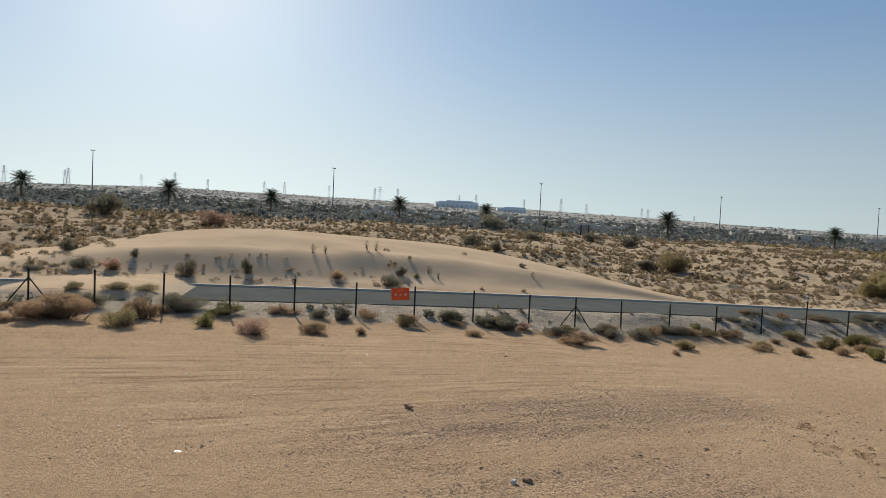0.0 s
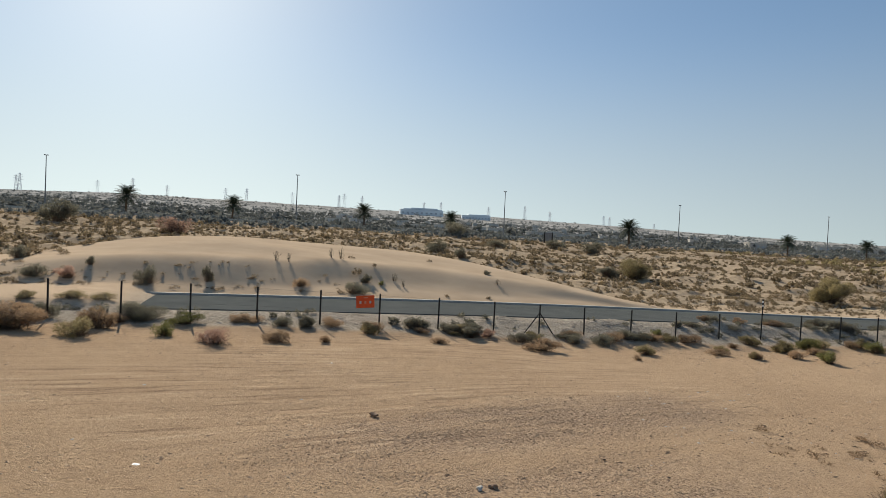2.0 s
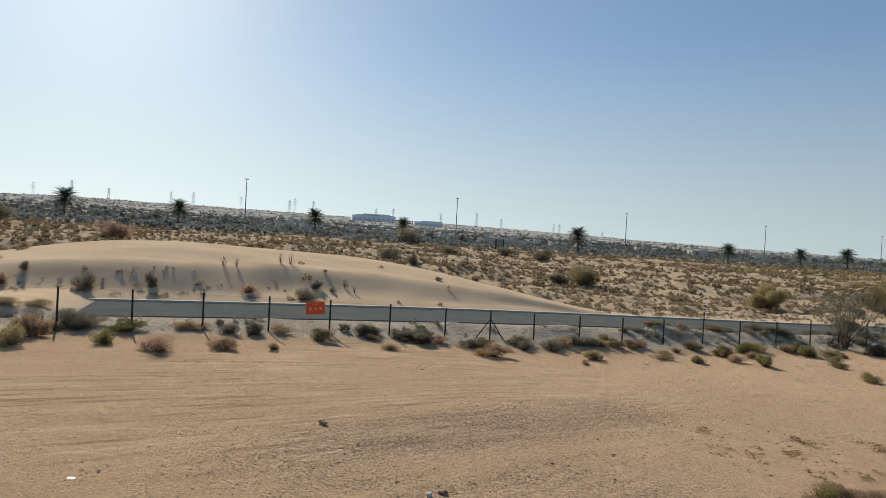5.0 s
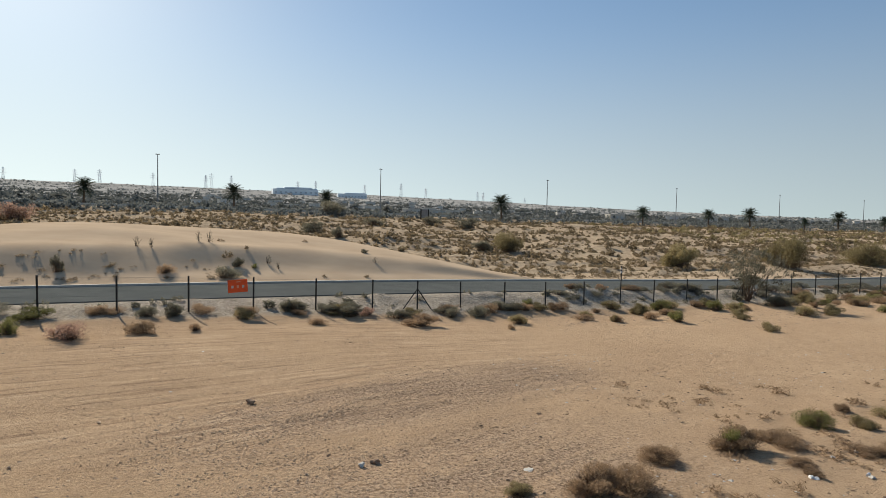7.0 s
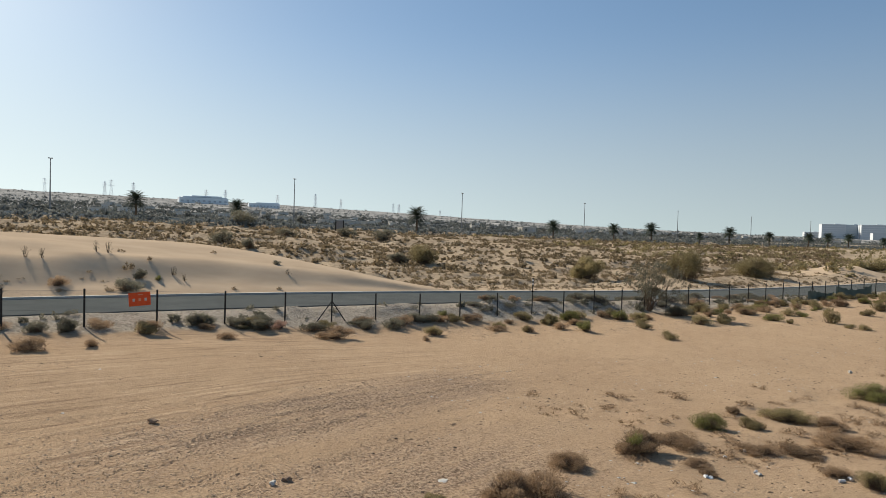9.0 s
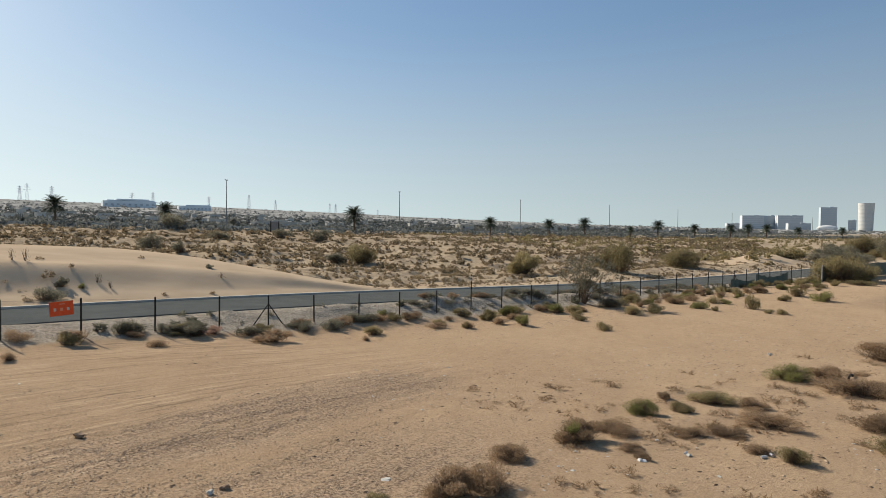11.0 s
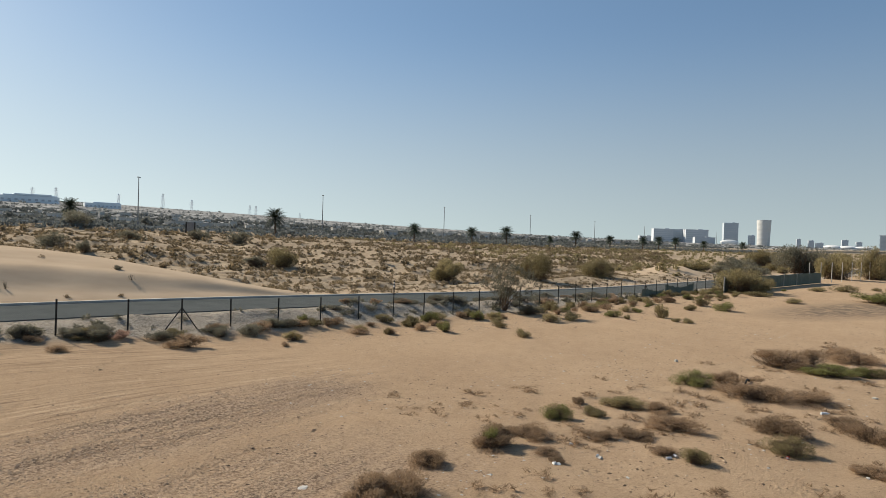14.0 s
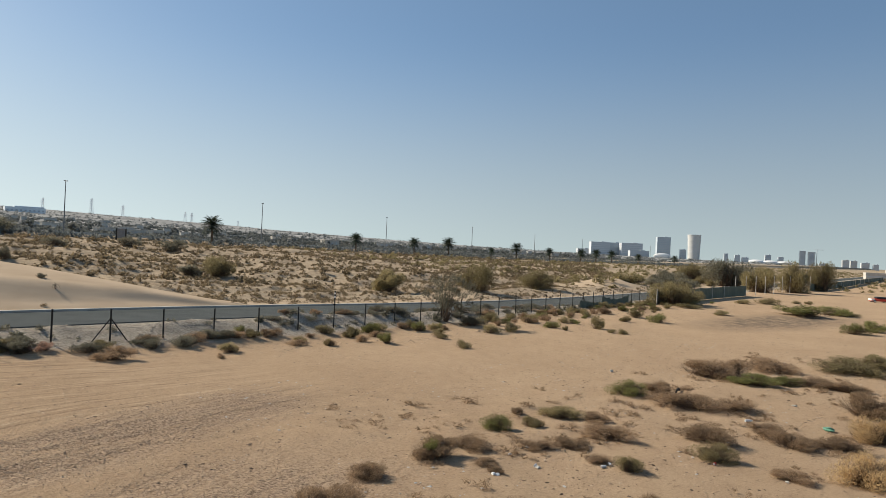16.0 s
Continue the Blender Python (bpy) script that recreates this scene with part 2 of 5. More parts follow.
def box(bm, cx, cy, cz, sx, sy, sz, m=None, bevel=0.0):
    mm = Matrix.Translation((cx, cy, cz)) @ Matrix.Diagonal((sx, sy, sz, 1))
    r = bmesh.ops.create_cube(bm, size=1.0, matrix=(m @ mm) if m else mm)
    if bevel:
        bmesh.ops.bevel(bm, geom=list({ed for v in r["verts"] for ed in v.link_edges}), offset=bevel, segments=1, affect="EDGES")


def rod(bm, p, q, r0, r1=None, n=8):
    """A tapered round bar from p to q."""
    p, q = Vector(p), Vector(q)
    turn = (q - p).to_track_quat("Z", "Y").to_matrix().to_4x4()
    bmesh.ops.create_cone(bm, cap_ends=True, segments=n, radius1=r0, radius2=r0 if r1 is None else r1, depth=(q - p).length,
                          matrix=Matrix.Translation((p + q) / 2) @ turn)


def strip(name, u0, u1, v0, v1, lift, z_of, material, step_u=2.0, thick=0.25):
    """A slab that follows the land along u, between v0 and v1."""
    us = np.concatenate([np.arange(u0, u1, step_u), [u1]])
    verts, faces = [], []
    for u in us:
        for v, dz in ((v0, -thick), (v0, 0), (v1, 0), (v1, -thick)):
            x, y = xy(u, v)
            verts.append((x, y, float(z_of(u)) + lift + dz))
    for i in range(len(us) - 1):
        k = 4 * i
        for j in range(3):
            faces.append((k + j, k + 4 + j, k + 5 + j, k + 1 + j))
    faces += [(0, 1, 2, 3), (len(verts) - 1, len(verts) - 2, len(verts) - 3, len(verts) - 4)]
    return raw(name, verts, faces, material)


# ---- the lie of the land: u runs along the fence, v away from it ----
AX = Vector((1.0, 0.222)).normalized()


def uv(x, y):
    return x * AX.x + y * AX.y, -x * AX.y + y * AX.x


def xy(u, v):
    return u * AX.x - v * AX.y, u * AX.y + v * AX.x


LATTICE = np.random.RandomState(5).rand(64, 64)


def vnoise(x, y):
    """Smooth value noise, 0 to 1, one cell a unit."""
    x, y = np.asarray(x, float), np.asarray(y, float)
    i, j = np.floor(x).astype(int), np.floor(y).astype(int)
    fx, fy = x - i, y - j
    fx, fy = fx * fx * (3 - 2 * fx), fy * fy * (3 - 2 * fy)
    a, b = LATTICE[i % 64, j % 64], LATTICE[(i + 1) % 64, j % 64]
    c, d = LATTICE[i % 64, (j + 1) % 64], LATTICE[(i + 1) % 64, (j + 1) % 64]
    return (a * (1 - fx) + b * fx) * (1 - fy) + (c * (1 - fx) + d * fx) * fy


def step(a, b, x):
    s = np.clip((x - a) / (b - a), 0, 1)
    return s * s * (3 - 2 * s)


FENCE_V, ROAD_NEAR, ROAD_FAR, HIGHWAY_V = 31.7, 34.6, 41.0, 166.0


def yard_z(u):
    return -0.35 - 0.75 * np.tanh((u - 10) / 15)


def road_z(u):
    return -0.35 - 0.95 * np.tanh((u - 38) / 32)


def highway_z(u):
    return 5.3 - 4.5 * np.tanh(u / 360)


def dune_crest(u):
    return 56 - 13 * step(11, 30, u) - 4 * step(-10, -26, u)


DUNE_U = (-26, -18, -10, -5, 0, 6, 13, 19, 25, 30)
DUNE_H = (0, 1.0, 2.55, 2.98, 2.88, 2.64, 2.42, 1.85, 0.75, 0)


def dune_rise(u):
    return sum(np.interp(u + o, DUNE_U, DUNE_H) for o in (-2.4, -1.2, 0, 1.2, 2.4)) / 5


def dune_part(u, v):
    """Height of the blown sand over the plain, 0 away from it: a gentle apron, a steeper wavy face and a long back."""
    c = dune_crest(u)
    s = np.clip((v - 41.4) / (c - 41.4), 0, 1)
    brow = 0.17 * (vnoise(u / 6.5, 0.3 + 0 * u) - 0.5) + 0.07 * (vnoise(u / 2.4 + 4, 7.3 + 0 * u) - 0.5)
    ripple = 0.05 * np.sin(9 * s + 0.35 * u + 4 * vnoise(u / 7, v / 5)) * s * (1 - s) * 4
    face = 0.14 * step(0, 0.22, s) + 0.47 * step(0.14 + brow, 0.44 + brow, s) + 0.39 * (0.5 * step(0.3, 1.0, s) + 0.5 * s)
    lee = 1 - step(c, c + 13, v)
    return dune_rise(u) * (face * lee + ripple * 0.5)


def knoll(x, y):
    """A small bare hill of sand beside the bushes."""
    return 1.5 * np.exp(-((x - 106) / 8.0) ** 2 - ((y - 76) / 5.0) ** 2)


def ridge(x, y):
    az = np.degrees(np.arctan2(x, y))
    return 0.0365 / (1 + np.exp((az - 25) / 13)) * (1 - 0.25 * step(-22, -40, az)) - 0.001


def gravel_amount(u, v):
    """Where dark gravel lies on the yard: a swept band and a patch before it, 0 to 1."""
    line = 15.6 + 3.4 * np.tanh((u - 5) / 9)
    band = np.exp(-((v - line) / 2.0) ** 4) * step(-1.5, 4, u) * (1 - step(12.5, 17, u))
    patch = np.clip(1.3 - np.hypot((u - 7.0) / 5.6, (v - 11.3) / 2.8), 0, 1)
    bare = np.exp(-((u - 5.2) / 1.8) ** 2 - ((v - 13.4) / 0.8) ** 2)
    return np.clip(np.maximum(band, 0.85 * patch) * (1 - 0.85 * bare) * (0.55 + 0.9 * vnoise(u / 2.6, v / 0.7)), 0, 1)


# spoil heaps on the verge: u, v, half width, height
MOUNDS = ((19.5, 33.3, 1.6, 0.38), (27.5, 33.5, 1.2, 0.6), (30.5, 33.2, 2.2, 0.4), (36.0, 33.4, 2.0, 0.45), (42.0, 33.2, 2.6, 0.35), (13.0, 33.6, 1.0, 0.25), (3.0, 33.6, 1.4, 0.15), (50.0, 33.3, 3.0, 0.3))


def land(x, y):
    """Height of the ground."""
    x, y = np.asarray(x, float), np.asarray(y, float)
    u, v = uv(x, y)
    d = np.hypot(x, y)
    fore = yard_z(u)
    zr, zh = road_z(u), highway_z(u)
    bank = step(29.3, ROAD_NEAR + 0.2, v)
    z = fore + (zr - 0.02 - fore) * bank
    ramp = np.clip((v - ROAD_FAR) / (146 - ROAD_FAR), 0, 1)
    z = z + (zh - 1.2 - zr) * (0.8 * ramp + 0.2 * step(0, 1, ramp)) + 1.2 * step(148, 156, v)
    far = np.clip((d - 182) / (1500 - 182), 0, 1) * (v > 0)
    top = 5 + ridge(x, y) * 1500
    z = np.where(v > HIGHWAY_V, z + (top - zh) * far ** 1.3, z)
    z = np.where(d > 1500, z - (d - 1500) * 0.012 * step(1500, 2000, d) * (ridge(x, y) > 0.006), z)
    # unevenness of each stretch
    rough = 0.05 * (vnoise(x / 2.3, y / 2.3) - 0.5) + 0.12 * (vnoise(x / 9, y / 9) - 0.5)
    rough += 0.16 * np.maximum(0, vnoise(u / 1.6, v / 1.0) - 0.4) * step(31.9, 32.6, v) * (1 - step(33.6, 34.6, v))
    rough += 0.035 * (vnoise(x / 0.55, y / 0.55) - 0.5) * (v < 34)
    # low hummocks of sand among the yard's shrubs
    rough += 0.17 * (vnoise(x / 1.5 + 3, y / 1.2) - 0.5) * step(7, 12, x) * (1 - step(16, 19, y))
    for mu, mv, mr, mh in MOUNDS:
        rough += 0.72 * mh * np.exp(-((u - mu) / mr) ** 2 - ((v - mv) / 0.9) ** 2)
    open_field = step(43, 50, v) * (1 - step(140, 152, v))
    smooth = np.clip(dune_part(u, v) / 0.5, 0, 1)
    rough += open_field * (1 - smooth) * (0.7 * (vnoise(u / 3.6, v / 2.6) - 0.5) + 1.3 * (vnoise(u / 17, v / 9) - 0.5))
    rough += open_field * (1 - smooth) * 0.5 * np.maximum(0, vnoise(u / 1.5 + 11, v / 1.5) - 0.42)
    rough += step(185, 260, v) * (2.2 * (vnoise(u / 60, v / 45) - 0.5))
    rough *= np.where((v > ROAD_NEAR - 0.6) & (v < ROAD_FAR + 0.6), 0.0, 1.0)
    rough *= np.where((v > HIGHWAY_V - 14) & (v < HIGHWAY_V + 16), 0.15, 1.0)
    # a tongue of drifted sand over the near road
    tongue = 0.40 * np.exp(-((u + 11.0) / 4.2) ** 6) * step(33.6, 35.2, v) * (1 - step(41.2, 44, v)) * (0.8 + 0.4 * vnoise(u / 1.7, v / 1.4))
    return z + rough + dune_part(u, v) + tongue + knoll(x, y)


def ground(x, y):
    return float(land(x, y))


# ---- the ground ----
def spread(near0, near1, dense, lo, hi, grow=1.12):
    mid = list(np.arange(near0, near1, dense))
    a, s, left = near0, dense, []
    while a > lo:
        s *= grow
        a -= s
        left.append(a)
    b, s, right = near1, dense, [near1]
    while b < hi:
        s *= grow
        b += s
        right.append(b)
    return np.array(left[::-1] + mid + right)


RUTS = ((27.6, 0.0), (27.1, 0.004), (26.3, 0.012), (25.7, 0.01), (24.4, -0.01), (22.9, 0.008), (22.3, 0.01), (20.2, 0.03), (19.6, 0.028), (18.7, 0.035), (17.5, 0.04), (16.4, 0.05), (15.8, 0.05), (14.9, 0.055), (13.6, 0.06), (12.6, 0.065))


def rut_depth(u, v):
    """Wheel tracks that bend along the fence."""
    d = np.zeros_like(u)
    for k, (v0, bend) in enumerate(RUTS):
        line = v0 + bend * 55 * np.tanh((u - 6) / 9) + 0.25 * (vnoise(u / 6 + 9 * k, 0 * u + k) - 0.5)
        d = np.maximum(d, np.exp(-((v - line) / 0.13) ** 2) * step(0.42, 0.72, vnoise(u / 4 + 3.3 * k, 0 * u + 7 * k)) * (1 - step(14, 34, u)))
    return d


def build_ground():
    us = spread(-36.0, 56.0, 0.34, -2600, 4300)
    v1 = np.concatenate([np.arange(9, 44, 0.24), np.arange(44, 64, 0.55), np.arange(64, 150, 1.1)])
    vs = np.concatenate([spread(9, 9.1, 0.5, -900, 9.0)[:-1], v1[1:], spread(150, 190, 1.5, 149, 4300, 1.07)[2:]])
    vs = np.unique(np.round(vs, 3))
    U, V = np.meshgrid(us, vs)
    X, Y = xy(U, V)
    Z = land(X, Y)
    rut = rut_depth(U, V) * (V < 30)
    Z = Z - 0.03 * rut
    d = np.hypot(X, Y)
    Z = np.where(d > 2600, np.minimum(Z, 2.0), Z)
    n, k = len(us), len(vs)
    me = bpy.data.meshes.new("ground")
    idx = np.arange(n * k).reshape(k, n)
    quads = np.stack([idx[:-1, :-1], idx[:-1, 1:], idx[1:, 1:], idx[1:, :-1]], -1).reshape(-1, 4)
    me.from_pydata(np.stack([X, Y, Z], -1).reshape(-1, 3).tolist(), [], quads.tolist())
    me.polygons.foreach_set("use_smooth", [True] * len(me.polygons))
    dune = dune_part(U, V)
    gravel = gravel_amount(U, V)
    tongue = np.exp(-((U + 11.0) / 4.6) ** 6) * step(33.6, 35, V) * (V < 46)
    masks = {
        "verge": step(30.4, 31.3, V + 0.8 * (vnoise(U / 1.5, V / 1.5) - 0.5)) * (1 - step(41.0, 41.6, V)),
        "plain": step(41.2, 43.5, V),
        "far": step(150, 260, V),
        "blown": np.clip(np.clip(dune / 0.55, 0, 1) + np.clip(knoll(X, Y) / 0.9, 0, 1) + tongue + 0.6 * step(40.9, 41.3, V) * (1 - step(43, 48, V)), 0, 1),
        "gravel": np.clip(gravel, 0, 1),
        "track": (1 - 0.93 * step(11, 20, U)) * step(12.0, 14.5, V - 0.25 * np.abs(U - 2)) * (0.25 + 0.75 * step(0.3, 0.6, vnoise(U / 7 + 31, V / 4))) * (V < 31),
        "stain": np.clip(1.7 - np.hypot((X - 72) / 12, (Y - 29) / 3.4), 0, 1),
    }
    # curved coordinates of the wheel tracks
    bend = 3.4 * np.clip((27.5 - V) / 13, 0, 1.1)
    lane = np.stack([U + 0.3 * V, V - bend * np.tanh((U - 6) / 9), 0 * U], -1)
    me.attributes.new("lane", "FLOAT_VECTOR", "POINT").data.foreach_set("vector", np.ascontiguousarray(lane, dtype=np.float32).ravel())
    for key, val in masks.items():
        me.attributes.new(key, "FLOAT", "POINT").data.foreach_set("value", np.ascontiguousarray(val, dtype=np.float32).ravel())
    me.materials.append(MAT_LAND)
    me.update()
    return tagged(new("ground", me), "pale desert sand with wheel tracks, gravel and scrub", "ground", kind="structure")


build_ground()

road = tagged(strip("road", -420, 700, ROAD_NEAR, ROAD_FAR, 0.03, road_z, MAT_ASPHALT), "grey asphalt road with drifted sand on it", "road", kind="structure")
kerb = tagged(strip("kerb", -420, 700, ROAD_FAR, ROAD_FAR + 0.22, 0.15, road_z, MAT_KERB, thick=0.4), "pale concrete kerb along the desert road", "kerb", kind="structure")
highway = tagged(strip("highway", -900, 1500, 158, 174, 0.06, highway_z, MAT_ASPHALT, 8.0, 0.4), "distant asphalt highway on a low bank", "road", kind="structure")
for v, w, hgt, lab in ((157.2, 0.5, 0.32, "pale concrete barrier beside the highway"), (165.8, 0.6, 0.6, "pale concrete median barrier of the highway"), (174.3, 0.5, 0.55, "pale concrete barrier behind the highway")):
    tagged(strip("highway_barrier", -900, 1500, v, v + w, hgt, highway_z, MAT_KERB, 8.0, 1.2), lab, "barrier", kind="structure")


# ---- fence ----
def fence_post(bm_h=1.9):
    post = tagged(new("fence_post"), "dark steel post of the wire fence", "fence post", "posts of the wire fence")
    bm = bmesh.new()
    rod(bm, (0, 0, -0.3), (0, 0, bm_h), 0.042, n=10)
    part("shaft", bm, MAT_POST, post)
    bm = bmesh.new()
    rod(bm, (0, 0, bm_h), (0, 0, bm_h + 0.035), 0.05, 0.03, n=10)
    part("cap", bm, MAT_POST, post)
    return post


first = fence_post(1.86)
# bays of nine spans between braced posts, the spans beside a brace a little short
SPANS = (2.72, 2.94, 2.98, 3.0, 3.0, 2.96, 3.1, 3.08, 2.64)
posts_u = [-38.34]
while posts_u[-1] < 80:
    for span in SPANS:
        posts_u.append(posts_u[-1] + span)
MARKER = min(range(len(posts_u)), key=lambda k: abs(posts_u[k] - 29.1))
for i, u in enumerate(posts_u):
    if i == MARKER:
        continue
    x, y = xy(u, FENCE_V)
    m = pose(x, y, float(yard_z(u)), 0.6 * math.sin(i * 2.1), 0.6 * math.cos(i * 1.3), 30 * i)
    ob = first if i == 1 else copy_thing(first, m)
    if i == 1:
        first.matrix_basis = m
    if i % 9 == 0:
        for s in (-1, 1):
            bm = bmesh.new()
            p = m.inverted() @ Vector((*xy(u + s * 1.15, FENCE_V + 0.02), float(yard_z(u + s * 1.15)) - 0.1))
            rod(bm, p, (0, 0, 1.45), 0.03, n=8)
            part("brace", bm, MAT_POST, ob, "slanting steel brace")
        tagged(ob, "dark steel fence post with two slanting braces")


def fence_mesh():
    """Woven diamonds and three line wires, following the ground."""
    fence = tagged(new("wire_fence"), "thin grey chain-link mesh between steel posts", "fence")
    a, b = posts_u[0], posts_u[-1]
    verts, faces = [], []

    def bar(ua, za, ub, zb, r):
        k = len(verts)
        for u, z in ((ua, za), (ub, zb)):
            for du, dv in ((-r, 0), (0, -r), (r, 0), (0, r)):
                x, y = xy(u + du, FENCE_V + 0.06 + dv)
                verts.append((x, y, z))
        for j in range(4):
            faces.append((k + j, k + (j + 1) % 4, k + 4 + (j + 1) % 4, k + 4 + j))

    h, pitch = 1.72, 0.085
    for i in range(int((b - a - h) / pitch)):
        u = a + i * pitch
        bar(u, float(yard_z(u)) + 0.06, u + h, float(yard_z(u + h)) + 0.06 + h, 0.0017)
        bar(u + h, float(yard_z(u + h)) + 0.06, u, float(yard_z(u)) + 0.06 + h, 0.0017)
    raw("woven_mesh", verts, faces, MAT_WIRE, fence)
    for z in (0.08, 0.95, 1.8):
        bm = bmesh.new()
        for p, q in zip(posts_u, posts_u[1:]):
            rod(bm, (*xy(p, FENCE_V + 0.05), float(yard_z(p)) + z), (*xy(q, FENCE_V + 0.05), float(yard_z(q)) + z), 0.004, n=5)
        part("line_wire", bm, MAT_WIRE, fence)
    return fence


fence_mesh()


def sign_board():
    s = tagged(new("warning_sign"), "small orange board with pale marks on the fence", "sign")
    bm = bmesh.new()
    box(bm, 0, 0, 0, 0.92, 0.02, 0.62, bevel=0.006)
    part("board", bm, MAT_ORANGE, s)
    for x, w in ((-0.25, 0.10), (0.0, 0.10), (0.25, 0.10)):
        bm = bmesh.new()
        box(bm, x, -0.014, -0.03, w, 0.006, 0.13)
        part("mark", bm, MAT_KERB if x else MAT_FADED, s, "pale mark")
    bm = bmesh.new()
    box(bm, 0.03, -0.014, 0.2, 0.2, 0.006, 0.04)
    part("mark", bm, MAT_FADED, s, "pale mark")
    return s


su = 4.93
x, y = xy(su, FENCE_V - 0.03)
sign_board().matrix_basis = pose(x, y, float(yard_z(su)) + 1.45, 0, -3, math.degrees(math.atan2(AX.y, AX.x)))


# ---- shrubs ----
def bushy(seed, n, leaf, twigs=0, lumps=12, flat=0.6, broad=1.0):
    """A lumpy dome of unit width and height: small leaf slips in overlapping clumps, and fine twigs that stand out of it."""
    r = np.random.RandomState(seed)
    c = np.stack([r.uniform(-0.33, 0.33, lumps), r.uniform(-0.33, 0.33, lumps), r.uniform(0.12, flat, lumps)], -1)
    c[:, 2] *= 1.1 - np.hypot(c[:, 0], c[:, 1]) * 1.3
    rad = r.uniform(0.07, 0.23, lumps)
    which = r.choice(lumps, n, p=rad ** 2 / (rad ** 2).sum())
    d = r.normal(0, 1, (n, 3))
    d /= np.linalg.norm(d, axis=1)[:, None]
    p = c[which] + d * (rad[which] * r.uniform(0.25, 1.08, n) ** 0.6)[:, None] * np.array([1, 1, 1.25])
    p[:, 2] = np.abs(p[:, 2])
    way = d * 0.7 + r.normal(0, 0.55, (n, 3)) + np.array([0, 0, 0.8])
    way /= np.linalg.norm(way, axis=1)[:, None]
    side = np.cross(way, r.normal(0, 1, (n, 3)))
    side /= np.linalg.norm(side, axis=1)[:, None] + 1e-9
    L = (leaf * r.uniform(0.6, 1.9, n))[:, None]
    W = L * r.uniform(0.12, 0.26, n)[:, None] * broad
    V = np.stack([p - way * L - side * W, p - way * L + side * W, p + way * L], 1)
    faces = [(3 * k, 3 * k + 1, 3 * k + 2) for k in range(n)]
    verts = V.reshape(-1, 3)
    if twigs:
        k0 = len(verts)
        a, tl = r.uniform(0, 6.283, twigs), r.uniform(0, 1.2, twigs)
        u = np.stack([np.sin(tl) * np.cos(a) * 0.5, np.sin(tl) * np.sin(a) * 0.5, np.cos(tl) * 0.9], -1)
        q0 = r.normal(0, 0.1, (twigs, 3)) * np.array([1, 1, 0])
        ln = r.uniform(0.8, 1.12, twigs)[:, None]
        q1 = q0 + u * ln * 0.55 + r.normal(0, 0.03, (twigs, 3))
        q2 = q0 + u * ln + r.normal(0, 0.05, (twigs, 3))
        sd = np.cross(u, r.normal(0, 1, (twigs, 3)))
        sd /= np.linalg.norm(sd, axis=1)[:, None]
        sd *= leaf * 0.22
        T = np.stack([q0 - sd, q0 + sd, q1 + sd * 0.7, q1 - sd * 0.7, q2], 1).reshape(-1, 3)
        verts = np.concatenate([verts, T])
        for k in range(twigs):
            b = k0 + 5 * k
            faces += [(b, b + 1, b + 2, b + 3), (b + 3, b + 2, b + 4)]
    verts = verts.copy()
    verts[:, :2] /= np.percentile(np.abs(verts[:, :2]), 98) * 2
    verts[:, 2] /= np.percentile(verts[:, 2], 98.5)
    return verts, faces


KIND = {
    "b": "dry brown desert shrub on sandy ground", "t": "straw-coloured dry shrub on sandy ground", "p": "russet dry shrub on sandy ground",
    "g": "fresh green low desert shrub on sand", "o": "olive-green desert shrub on sandy ground", "d": "dark grey-green desert bush on sand",
    "m": "dry brown shrub with a bright green shoot",
}
MADE = {}


def shrub_kind(kind, size, variant):
    """Prototype shrubs, kept below the ground sheet's far corner and copied."""
    key = (kind, size, variant)
    if key in MADE:
        return MADE[key]
    n, leaf, twigs = {"near": (8500, 0.0175, 520), "mid": (2700, 0.025, 150), "big": (12000, 0.0165, 420)}[size]
    root = tagged(new("shrub"), KIND[kind], "shrub", "desert shrubs")
    v, f = bushy(17 * variant + 3, n, leaf, 0, 14 + 5 * variant, broad=1.45 if size == "mid" else 1.2)
    raw("foliage", v, f, LEAVES["b" if kind == "m" else kind], root)
    v, f = bushy(31 * variant + 5, 30, leaf, twigs)
    raw("branchwork", v, f, MAT_TWIG, root)
    if kind == "m":
        v, f = bushy(77, 900, 0.04, 40)
        v = v * np.array([0.34, 0.34, 0.5]) + np.array([-0.22, -0.1, 0.62])
        raw("green_shoot", v, f, LEAVES["g"], root)
    MADE[key] = root
    return root


USED = set()
SQUAT = {"near": 0.6, "mid": 0.82, "big": 0.9}


def put(proto, m):
    """The prototype itself the first time, copies of it after that."""
    if proto.name in USED:
        return copy_thing(proto, m @ Matrix.Diagonal((*proto.scale, 1)).inverted())
    proto.matrix_basis = m
    USED.add(proto.name)
    return proto


def plant(rows, size):
    for i, (x, y, w, h, kind) in enumerate(rows):
        fine = "big" if size == "mid" and w > 1.9 and math.hypot(x, y) < 60 else size
        proto = shrub_kind(kind, fine, i % 3)
        back = 1 + 0.28 * w / math.hypot(x, y)
        x, y = x * back, y * back
        m = pose(x, y, ground(x, y) - 0.02, 0, 0, 67 * i + 13) @ Matrix.Diagonal((w * 0.98, w * 0.8, h * SQUAT[size], 1))
        put(proto, m)


